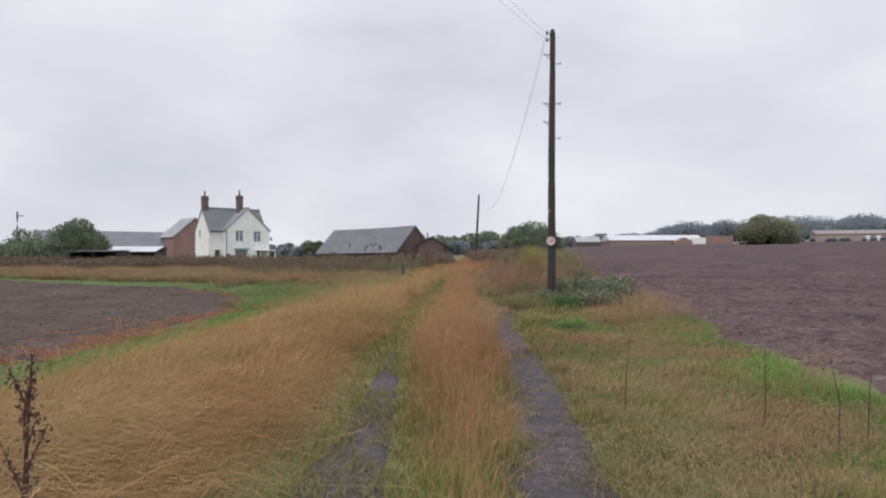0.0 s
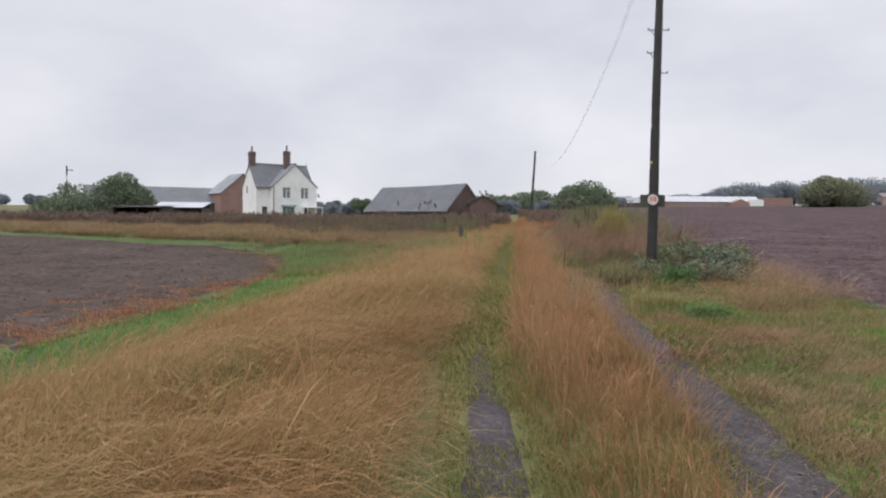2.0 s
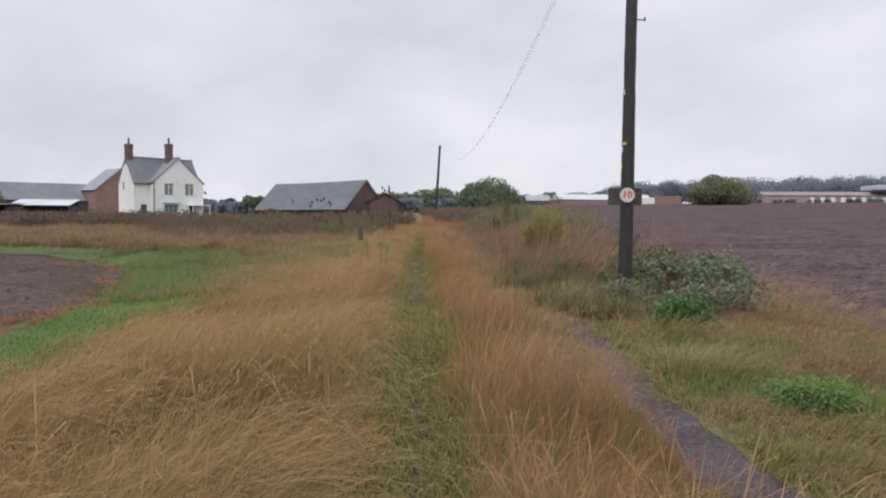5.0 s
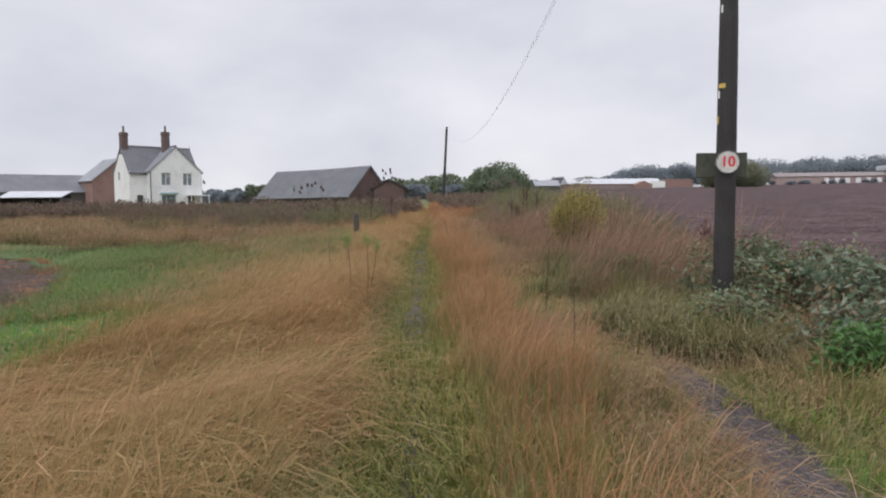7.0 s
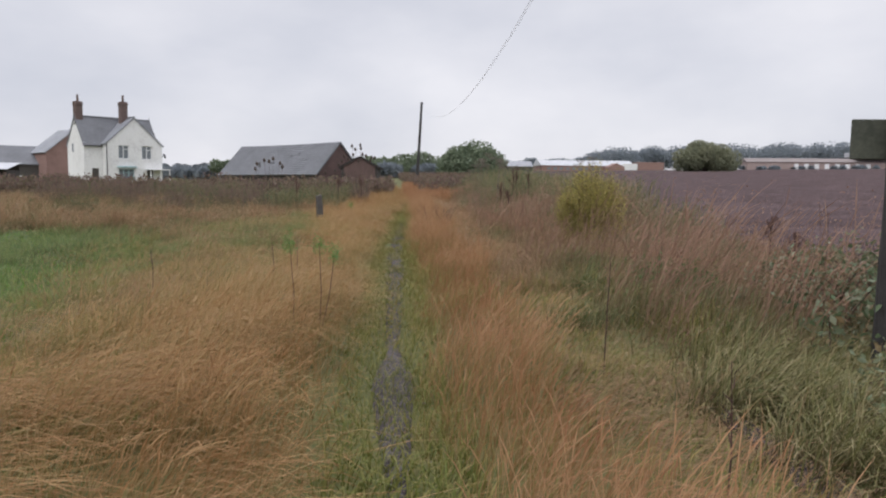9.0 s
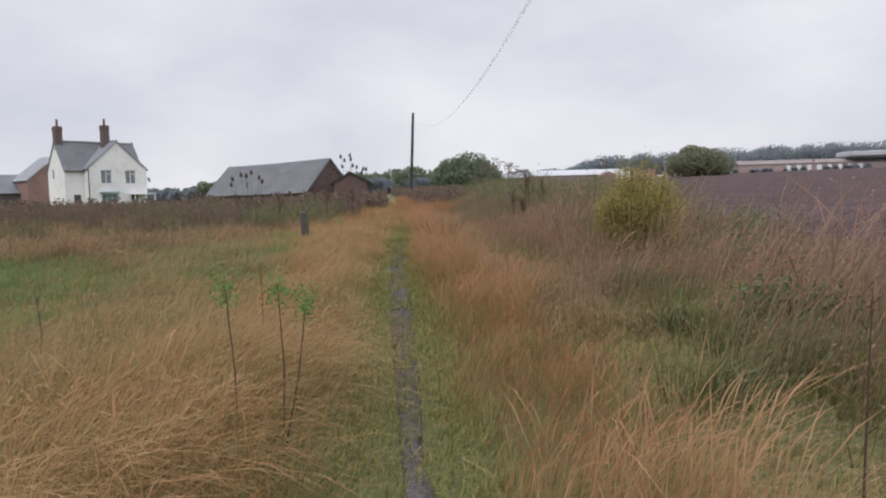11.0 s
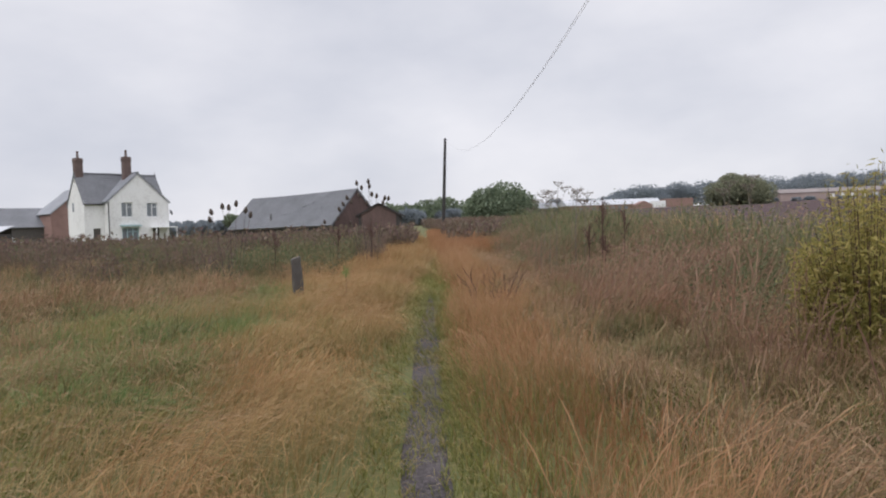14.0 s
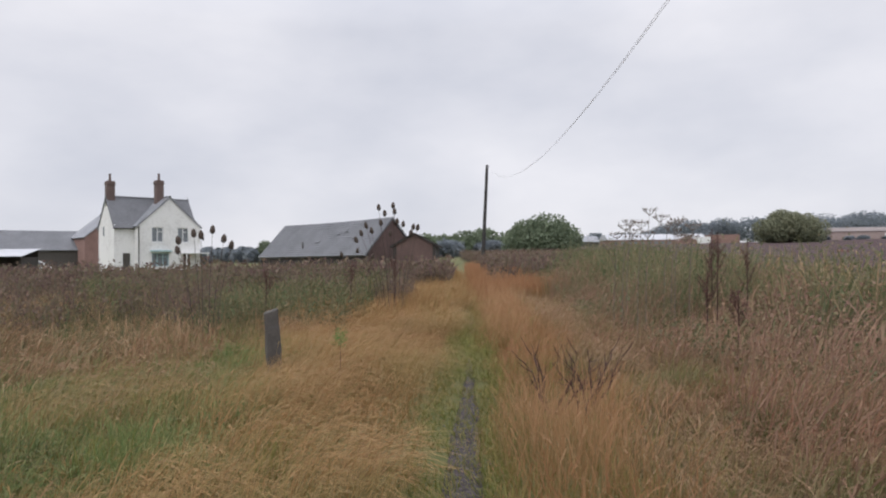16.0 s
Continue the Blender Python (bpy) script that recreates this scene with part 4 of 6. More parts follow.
def tree(name, x, y, radii, crown_z, mat, leaves, leaf, seed, label, lobe_n=14, lobe_r=0.42, gaps=0.0, category="tree", long=1.0):
    """Tapered trunk, limbs to each foliage mass, and a crown of many small leaves."""
    r = np.random.default_rng(seed)
    t = thing(name, on_land(x, y), label, category)
    c = lobes(r, lobe_n, radii)
    bm = bmesh.new()
    base_r = 0.045 * max(radii)
    tube(bm, [(0, 0, -0.2), (0.03 * radii[0], 0, crown_z * 0.5), (0.0, 0.03 * radii[1], crown_z + radii[2] * 0.3)], [base_r, base_r * 0.7, base_r * 0.3], 8)
    part("trunk", bm, M_BARK, t)
    limbs = bmesh.new()
    for q in c:
        a = Vector((0, 0, crown_z * 0.35))
        b = Vector((q[0], q[1], crown_z + q[2]))
        mid = a.lerp(b, 0.5) + Vector(r.normal(0, 0.06, 3)) * max(radii)
        tube(limbs, [a, mid, b], [base_r * 0.4, base_r * 0.22, base_r * 0.06], 5)
    part("limbs", limbs, M_BARK, t)
    per = leaves // lobe_n
    pts = []
    for q in c:
        d = r.normal(0, 1, (per, 3))
        d /= np.linalg.norm(d, axis=1)[:, None]
        rad = lobe_r * (0.7 + 0.6 * r.random()) * (0.55 + 0.5 * r.random((per, 1)) ** 0.5)
        p = q + d * np.array(radii) * rad
        keep = vnoise(p[:, 0] * 3 + p[:, 2] * 2, p[:, 1] * 3 + p[:, 2], max(radii) * 0.5, seed) > gaps
        pts.append(p[keep])
    pts = np.concatenate(pts)
    pts[:, 2] += crown_z
    pts = pts[pts[:, 2] > 0.03]
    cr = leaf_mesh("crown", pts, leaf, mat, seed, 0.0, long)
    cr.parent = t
    return t


tree("tree", -34.6, 71, (2.7, 2.5, 2.35), 1.75, M_HAZYLEAF, 11000, 0.12, 3, "bushy dark green tree beside the field shed", 16, 0.45)
tree("tree", -41.3, 74, (2.6, 2.2, 2.2), 1.7, M_HAZYLEAF, 2600, 0.12, 5, "thin straggly green sapling tree at the field edge", 14, 0.36, 0.42)
tree("tree", -39.5, 70, (2.6, 2.2, 1.7), 1.0, M_HAZYLEAF, 4500, 0.12, 15, "low spreading green bush at the field edge", 12, 0.45, category="bush")
tree("bush", 15.3, 131, (5.6, 5.0, 4.0), 1.3, M_HAZYLEAF, 11000, 0.24, 7, "large rounded dark green bush beside the lane", 20, 0.46, category="bush")
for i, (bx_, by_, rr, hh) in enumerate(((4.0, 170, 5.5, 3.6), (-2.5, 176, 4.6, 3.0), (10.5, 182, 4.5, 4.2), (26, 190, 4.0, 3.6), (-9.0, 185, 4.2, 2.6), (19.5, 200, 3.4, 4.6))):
    tree("bush", bx_, by_, (rr, 4.0, hh), 1.2, M_HAZYLEAF, 2600, 0.34, 30 + i, "distant green hedgerow bush behind the barn", 10, 0.48, category="bush")
tree("willow_tree", 125.6, 289, (12.6, 10, 10.6), 2.4, M_HAZYWILLOW, 26000, 0.42, 9, "broad rounded grey-green willow in the open field", 44, 0.3)
tree("tree", -29.0, 165, (2.3, 2.2, 2.2), 2.2, M_HAZYLEAF, 2400, 0.24, 12, "small rounded tree far behind the barn", 10, 0.45)
tree("tree", -24.5, 172, (2.6, 2.2, 1.4), 1.1, M_HAZYLEAF, 1800, 0.3, 13, "small low tree far behind the barn", 10, 0.45)


# ---- far side: works, terrace and woods ----
def works():
    w = thing("factory", pose(95, 428, float(land(110, 430))), "distant long factory with a white sheeted roof and brick walls", "factory")
    part("wall", box(bmesh.new(), 0, 53, 0, 22, -1, 3.2), M_HAZYBRICK, w)
    rf = bmesh.new()
    prism(rf, [(-0.5, 3.2), (22.5, 3.2), (14, 6.4), (8, 6.4)], "x", -0.6, 53.6)
    part("roof", rf, M_SHEETROOF, w, "long white sheeted roof")
    for i in range(14):
        part("roof_rib", box(bmesh.new(), 1 + i * 3.8, 1.25 + i * 3.8, 7.9, 14.1, 6.404, 6.6), M_WHITEPAINT, w)
    ex = bmesh.new()
    prism(ex, [(36, -1), (45, -1), (45, 2.6), (40.5, 4.6), (36, 2.6)], "y", -8, -0.01)
    part("annexe", ex, M_HAZYBRICK, w, "brick gabled annexe")
    part("wall", box(bmesh.new(), 46, 55, -0.8, -0.02, -1, 4.6), M_WHITEPAINT, w, "white end wall")
    part("annexe", box(bmesh.new(), 55.8, 71, 0, 14, -1, 5.6), M_HAZYBRICK, w, "flat-roofed brick block")
    for i in range(9):
        part("window", box(bmesh.new(), 3 + i * 3.6, 5 + i * 3.6, -0.05, -0.005, 0.8, 2.2), M_GLASS, w)


works()
gabled_shed("grey_shed", pose(75, 425, float(land(80, 428))), 14, 12, 3.0, 6.0, M_GREYWOOD, M_LIGHTSLATE, "distant grey shed beside the factory", 5, 8)


def terrace():
    t = thing("terrace", pose(186, 372, float(land(240, 380)) - 0.6, 0, 0, -10), "distant low row of orange brick buildings with white doors", "building")
    part("wall", box(bmesh.new(), 0, 150, 0, 10, -2, 4.0), M_BRICKPALE, t)
    rf = bmesh.new()
    prism(rf, [(-0.5, 4.0), (10.5, 4.0), (5, 6.0)], "x", -0.5, 150.5)
    part("roof", rf, M_TILE, t, "brown tiled roof")
    part("roof", box(bmesh.new(), 52, 88, -3, 13, 6.6, 9.0, 0.3), M_SHEETROOF, t, "white flat upper roof")
    for i in range(30):
        if 12 > i % 15 > 3 or i > 20:
            part("door", box(bmesh.new(), 3 + i * 4.9, 5.2 + i * 4.9, -0.06, -0.005, 0, 3.1), M_WHITEPAINT, t)


M_TILE = rough_surface("brown_roof_tile", (0.17, 0.145, 0.14), (0.27, 0.23, 0.22), 0.3, 0.85, 0.3, 9.0, 0.02)
M_BRICKPALE = rough_surface("pale_orange_brick", (0.27, 0.205, 0.185), (0.40, 0.32, 0.295), 0.15, 0.9, 0.3, 9.0, 0.02)
terrace()


def woods(name, x0, y0, x1, y1, n, top0, top1, seed, label):
    """A far belt of trees: many crowns of coarse leaf clumps along a line."""
    r = np.random.default_rng(seed)
    pts = []
    for i in range(n):
        s = (i + r.random()) / n
        cx, cy = x0 + (x1 - x0) * s, y0 + (y1 - y0) * s + r.normal(0, 14)
        g = float(land(cx, cy))
        hgt = (top0 + (top1 - top0) * s) * (0.8 + 0.3 * r.random())
        wid = hgt * (0.55 + 0.4 * r.random())
        m = 620
        d = r.normal(0, 1, (m, 3))
        d /= np.linalg.norm(d, axis=1)[:, None]
        d *= (0.6 + 0.45 * r.random((m, 1)))
        pts.append(np.array([cx, cy, g + hgt * 0.55]) + d * np.array([wid, wid * 0.6, hgt * 0.5]))
    ob = leaf_mesh(name, np.concatenate(pts), 0.95, M_HAZYWOODS, seed)
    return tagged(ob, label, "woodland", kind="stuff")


woods("far_woods", 190, 640, 620, 640, 120, 19, 27, 41, "far belt of woodland on the rise, tinted blue-grey for haze")
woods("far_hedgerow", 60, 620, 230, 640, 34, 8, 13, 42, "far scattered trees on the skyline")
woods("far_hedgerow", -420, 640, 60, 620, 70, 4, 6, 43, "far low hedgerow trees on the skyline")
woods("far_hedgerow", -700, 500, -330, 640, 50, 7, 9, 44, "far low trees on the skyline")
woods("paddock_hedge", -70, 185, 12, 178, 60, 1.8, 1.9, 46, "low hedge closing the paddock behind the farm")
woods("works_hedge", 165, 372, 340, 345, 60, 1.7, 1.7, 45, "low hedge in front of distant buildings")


# ---- grasses and weeds ----
def verge_west():
    x, y = scatter(-7.0, 0.8, 2.0, 58, 620, 101)
    inner = track_west(y) - np.interp(y, [0, 8, 15, 41, 45, 60], [0.36, 0.24, 0.12, 0.09, -0.15, -0.15]) - 0.2 * vnoise(x, y, 0.6, 3)
    outer = verge_west_edge(y) + 1.0 * (vnoise(x, y, 1.5, 6) - 0.5)
    k = (x < inner) & (x > outer)
    x, y = x[k], y[k]
    e_in, e_out = inner[k] - x, x - outer[k]
    clump = sstep(0.28, 0.72, fbm(x, y, 1.5, 21))
    keep = np.random.default_rng(5).random(len(x)) < 0.35 + 0.65 * sstep(0.0, 0.6, e_in) * (0.45 + 0.55 * sstep(0, 1.0, e_out))
    x, y, e_in, e_out, clump = x[keep], y[keep], e_in[keep], e_out[keep], clump[keep]
    h = (0.16 + 0.5 * sstep(0.05, np.interp(y, [12, 18], [0.7, 0.5]), e_in)) * (0.55 + 0.45 * sstep(0.0, 1.4, e_out)) * (0.55 + 0.8 * clump) * np.interp(y, [0, 22, 29, 60], [1.12, 1.05, 0.75, 0.72])
    r = np.random.default_rng(6)
    h *= (0.7 + 0.5 * r.random(len(x))) * (0.88 + 0.3 * np.exp(-((e_in - 0.8) / 0.8) ** 2) * (y < 27))
    # greener, shorter stuff near the path's edge and the sward; straw between
    green = (r.random(len(x)) < 0.5 * (1 - sstep(0.05, 0.5, e_in)) + 0.5 * (1 - sstep(0, 1.6, e_out)) + 0.6 * sstep(0.52, 0.68, fbm(x, y, 1.3, 33)))
    green |= (x < bank_foot(y) + 0.5 * (vnoise(x, y, 0.9, 17) - 0.5)) & (y > 24) & (r.random(len(x)) < 0.78)
    s = ~green
    half = s & (np.arange(len(x)) % 4 == 0)
    rest = s & ~half & (y < 34) & (x > -3.4)
    plain = s & ~half & ~rest
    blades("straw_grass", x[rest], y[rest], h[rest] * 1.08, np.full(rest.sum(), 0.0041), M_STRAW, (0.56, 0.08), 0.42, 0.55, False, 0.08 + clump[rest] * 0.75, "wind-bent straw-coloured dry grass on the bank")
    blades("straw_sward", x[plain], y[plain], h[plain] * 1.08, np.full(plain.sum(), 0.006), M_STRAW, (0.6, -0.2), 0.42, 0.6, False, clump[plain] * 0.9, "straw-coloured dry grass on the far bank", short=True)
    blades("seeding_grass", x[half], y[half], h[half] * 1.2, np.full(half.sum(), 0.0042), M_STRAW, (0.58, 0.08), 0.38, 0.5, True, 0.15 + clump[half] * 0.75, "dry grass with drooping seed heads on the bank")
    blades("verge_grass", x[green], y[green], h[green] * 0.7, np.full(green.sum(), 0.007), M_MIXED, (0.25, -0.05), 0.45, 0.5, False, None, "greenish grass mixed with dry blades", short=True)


verge_west()


def centre_strip():
    x, y = scatter(-0.8, 5.0, 2.5, 60, 880, 111)
    wl = track_west(y) + np.interp(y, [0, 8, 15, 41, 45, 60], [0.34, 0.2, 0.12, 0.1, -0.1, -0.1]) + 0.2 * (vnoise(x, y, 0.6, 4) - 0.3)
    wr = np.where(y < 20.5, track_east(y) - np.interp(y, [0, 10, 20.5], [0.26, 0.22, 0.12]) + 0.3 * (vnoise(x, y, 0.5, 14) - 0.5), np.interp(y, [20.5, 22.5, 30, 60], [1.8, 3.2, 4.2, 5.0]))
    k = (x > wl) & (x < wr)
    x, y, a, b = x[k], y[k], (x - wl)[k], (wr - x)[k]
    r = np.random.default_rng(8)
    clump = sstep(0.28, 0.72, fbm(x, y, 1.1, 51))
    b = b + np.where(y > 20.5, 0.4, 0)
    edge = sstep(0.02, 0.38, np.minimum(a, b))
    grow = np.interp(y, [0, 5, 9, 13, 30, 60], [0.35, 0.5, 0.85, 1.0, 0.85, 0.7])
    h = (0.12 + 0.5 * edge * grow) * (0.55 + 0.75 * clump) * (0.65 + 0.6 * r.random(len(x)))
    green = r.random(len(x)) < 0.55 * (1 - edge) + 0.4 * (1 - grow) + 0.1 + np.interp(y, [18, 24], [0.5, 0.28]) * sstep(0.52, 0.7, fbm(x, y, 1.5, 57))
    green |= (y > 20) & (y < 27) & (x > 2.2) & (r.random(len(x)) < 0.6)
    lodged = ~green & (y > 16) & (a + 0.7 * (fbm(x, y, 1.2, 53) - 0.5) > np.interp(y, [16, 20, 30, 60], [0.9, 1.1, 1.15, 1.3]))
    # the old eastern wheel track shows as a dip in the growth
    dip = 1 - 0.6 * np.exp(-((x - track_east(y) - 0.15) / 0.28) ** 2) * (y > 16)
    dip = dip * (1 - 0.55 * np.exp(-((x - 1.05) ** 2 + (y - 37.4) ** 2) / 0.6))
    h = h * dip * np.where(lodged, np.interp(y, [19, 22, 26, 29], [1.0, 0.68, 0.68, 1.0]) + 0.25 * sstep(0.42, 0.62, fbm(x, y, 1.4, 58)) * sstep(26, 30, y), 1.0)
    h = h * (1 - 0.42 * np.exp(-((x - 1.6) / 0.75) ** 2 - ((y - 23.7) / 1.4) ** 2))
    s = ~green & ~lodged
    head = s & (np.arange(len(x)) % 3 == 0)
    rest = s & ~head
    blades("rust_grass", x[rest], y[rest], h[rest] * 1.1, np.full(rest.sum(), 0.0036), M_RUST, (0.16, -0.08), 0.33, 0.45, False, clump[rest] * 1.1, "upright rust-coloured dry grass beside the path")
    blades("rust_seeding_grass", x[head], y[head], h[head] * 1.25, np.full(head.sum(), 0.0036), M_RUST, (0.18, -0.08), 0.3, 0.4, True, clump[head] * 1.2, "rust-coloured seeding grass beside the path")
    l1 = lodged & (np.arange(len(x)) % 4 == 0)
    l2 = lodged & ~l1
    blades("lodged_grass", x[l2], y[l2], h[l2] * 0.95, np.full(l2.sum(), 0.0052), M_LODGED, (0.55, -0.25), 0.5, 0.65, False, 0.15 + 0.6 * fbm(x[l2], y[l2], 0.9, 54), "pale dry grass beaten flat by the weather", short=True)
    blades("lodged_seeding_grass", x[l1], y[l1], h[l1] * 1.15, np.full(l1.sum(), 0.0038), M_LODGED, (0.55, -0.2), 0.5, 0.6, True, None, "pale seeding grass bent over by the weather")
    blades("track_grass", x[green], y[green], np.minimum(h[green], 0.5) * 0.8, np.full(green.sum(), 0.0065), M_YELGREEN, (0.12, -0.05), 0.4, 0.45, False, None, "yellow-green grass along the track edges", short=True)


centre_strip()


def track_tufts():
    x, y = scatter(-1.3, 1.5, 2, 45, 1100, 121)
    d = np.abs(x - track_west(y))
    bare = np.interp(y, [0, 6, 8.5, 11, 13, 14.5, 17, 19, 22, 23, 24, 30, 38, 55], [0.52, 0.46, 0.44, 0.41, 0.3, 0.2, 0.34, 0.14, 0.14, 0.4, 0.2, 0.34, 0.3, 0.05])
    k = (d < 0.42) & (fbm(x, y, 0.5, 71) > bare - 0.6 * np.maximum(0, d - 0.12))
    ex, ey = scatter(0.3, 2.4, 3, 22, 700, 122)
    de = np.abs(ex - track_east(ey))
    ke = (de < 0.42) & (fbm(ex, ey, 0.45, 73) > 0.66 - 1.2 * np.maximum(0, de - 0.17))
    x, y = np.concatenate([x[k], ex[ke]]), np.concatenate([y[k], ey[ke]])
    r = np.random.default_rng(9)
    t = 0.1 + 0.8 * fbm(x, y, 0.8, 72)
    g = r.random(len(x)) < 0.5
    up = 1 + 0.7 * sstep(12, 15, y) * (1 - sstep(21, 23, y)) + 0.3 * sstep(38, 42, y)
    blades("path_grass", x[g], y[g], (0.05 + 0.11 * r.random(g.sum())) * up[g], 0.007 * up[g], M_YELGREEN, (0, 0), 0.6, 0.4, False, t[g] * 0.7, "short green grass growing in the trodden path", short=True, z=land(x[g], y[g]) + 0.02)
    blades("path_moss_grass", x[~g], y[~g], (0.03 + 0.06 * r.random((~g).sum())) * up[~g], 0.006 * up[~g], M_MIXED, (0, 0), 0.7, 0.4, False, t[~g] * 0.8, "short worn grass growing in the trodden path", short=True, z=land(x[~g], y[~g]) + 0.02)


track_tufts()


def verge_east():
    x, y = scatter(0.6, 7.0, 2.5, 34, 720, 131)
    inner = track_east(y) + np.where(y < 20.5, np.interp(y, [0, 10, 20.5], [0.22, 0.2, 0.12]), np.interp(y, [20.5, 22.5, 30], [0.1, 1.3, 2.3])) + 0.2 * (vnoise(x, y, 0.6, 24) - 0.5)
    outer = field_east_edge(y) + 0.2 + 0.7 * (vnoise(x, y, 1.1, 25) - 0.5)
    k = (x > inner) & (x < outer)
    x, y, a, b = x[k], y[k], (x - inner)[k], (outer - x)[k]
    r = np.random.default_rng(10)
    clump = fbm(x, y, 1.2, 61)
    h = (0.07 + 0.17 * sstep(0, 0.5, a)) * (0.35 + 1.2 * clump) * (0.7 + 0.6 * r.random(len(x))) * np.interp(y, [0, 12, 18, 26, 40], [0.85, 1.0, 1.3, 1.5, 1.6])
    gpatch = sstep(0.5, 0.62, fbm(x, y, 1.6, 67)) * (1 - sstep(0.3, 2.0, b)) + 0.5 * sstep(0.62, 0.7, fbm(x, y, 0.9, 68))
    green = (r.random(len(x)) < gpatch) & (y < 20)
    blades("verge_green_grass", x[green], y[green], h[green] * 0.7 + 0.04, np.full(green.sum(), 0.007), M_GREEN, (0.1, 0), 0.45, 0.4, False, 0.2 + 0.6 * clump[green], "patches of fresh green grass beside the field", short=True)
    s = ~green
    blades("verge_mixed_grass", x[s], y[s], h[s], np.full(s.sum(), 0.006), M_MIXED, (0.35, -0.15), 0.85, 0.55, False, -0.05 + 1.15 * sstep(0.25, 0.75, fbm(x[s], y[s], 1.1, 62)), "mixed straw and green verge grass", short=True)
    lx, ly = scatter(1.3, 5.6, 3, 22, 90, 133)
    k = (lx > track_east(ly) + 0.25) & (lx < field_east_edge(ly) - 0.1)
    lx, ly = lx[k], ly[k]
    blades("loose_straw", lx, ly, 0.25 + 0.35 * r.random(len(lx)), np.full(len(lx), 0.005), M_LODGED, (0.5, -0.5), 1.3, 0.8, False, 0.4 + 0.4 * r.random(len(lx)), "loose pale straw lying over the verge grass")
    # tawny tall tufts at the field's edge
    x, y = scatter(3.3, 7.4, 10, 36, 260, 132)
    t = fbm(x, y, 1.3, 77)
    k = (t > 0.56) & (x < field_east_edge(y) + 0.3)
    x, y, t = x[k], y[k], t[k]
    blades("tawny_tuft", x, y, 0.35 + 0.5 * np.random.default_rng(3).random(len(x)), np.full(len(x), 0.005), M_LODGED, (0.45, -0.1), 0.35, 0.5, True, None, "tawny tufts of seeding grass at the field edge")


verge_east()


def sward():
    x, y = scatter(-26, -2.6, 5, 46, 260, 141)
    d = np.hypot(x, y - 18)
    k = (x < verge_west_edge(y) + 0.6 * vnoise(x, y, 1.2, 2)) & (x > field_west_edge(y) + 0.1) & ((x < green_far_edge(y)) | (y < 38))
    k &= np.random.default_rng(4).random(len(x)) > 0.8 * sstep(29, 35, y)
    x, y = x[k], y[k]
    r = np.random.default_rng(12)
    tall = sstep(27, 33, y) * sstep(-8, -4, x)
    h = (0.07 + 0.10 * r.random(len(x))) * (1 + 1.6 * tall * fbm(x, y, 1.0, 81))
    blades("sward_grass", x, y, h, np.full(len(x), 0.016), M_GREEN, (0.1, 0), 0.5, 0.4, False, -0.1 + 1.1 * fbm(x, y, 1.2, 82), "short bright green grass of the field strip", short=True)
    # rusty weeds along the ploughed edge
    x, y = scatter(-14, -5.5, 4, 36, 520, 143)
    e = field_west_edge(y)
    k = (x < e + 0.5 * vnoise(x, y, 0.9, 8)) & (x > e - 3.6 + 1.7 * vnoise(x, y, 1.5, 5)) & (fbm(x, y, 0.7, 84) > 0.4)
    x, y = x[k], y[k]
    blades("rusty_field_weeds", x, y, 0.07 + 0.12 * r.random(len(x)), np.full(len(x), 0.015), M_RUSTWEED, (0.1, 0), 0.6, 0.5, False, None, "low rust-coloured weeds along the ploughed edge")
    x, y = scatter(-9.5, -1.5, 26, 45, 300, 145)
    k = (x < bank_foot(y) + 0.7 * vnoise(x, y, 1.0, 3)) & (x > field_west_edge(y)) & (x < np.interp(y, [26, 31, 34, 36], [-4.4, -4.0, -2.6, -1.5])) & (fbm(x, y, 1.8, 87) > 0.34 + 0.2 * sstep(39, 44, y))
    x, y = x[k], y[k]
    blades("lush_grass", x, y, (0.14 + 0.24 * r.random(len(x))) * (0.6 + 0.8 * fbm(x, y, 1.2, 88)), np.full(len(x), 0.0085), M_LUSH, (0.2, -0.1), 0.55, 0.5, False, None, "soft lush green grass at the foot of the bank", short=True)
    # straw strands straying over the edge of the sward
    x, y = scatter(-7.5, -2.4, 5, 40, 60, 146)
    d = verge_west_edge(y) - x
    k = (d > -0.3) & (d < 1.8 * vnoise(x, y, 1.4, 12))
    x, y = x[k], y[k]
    blades("stray_straw", x, y, 0.2 + 0.35 * r.random(len(x)), np.full(len(x), 0.006), M_STRAW, (0.3, -0.2), 0.7, 0.5, True, None, "stray dry grass stems along the edge of the green strip")
    # taller grey-green weeds between the sward and the bank
    x, y = scatter(-11, -2.2, 27, 60, 130, 144)
    k = (x < verge_west_edge(y) + 0.9) & (fbm(x, y, 1.6, 86) > 0.36 - 0.2 * sstep(36, 44, y) + 0.25 * sstep(-5, -8, x))
    x, y = x[k], y[k]
    hh = (0.14 + 0.3 * r.random(len(x))) * (0.7 + 0.9 * sstep(34, 48, y))
    blades("grey_green_weeds", x, y, hh, np.full(len(x), 0.010), M_GREYWEED, (0.15, 0), 0.3, 0.3, False, None, "grey-green weeds beside the grass bank", short=True)


sward()


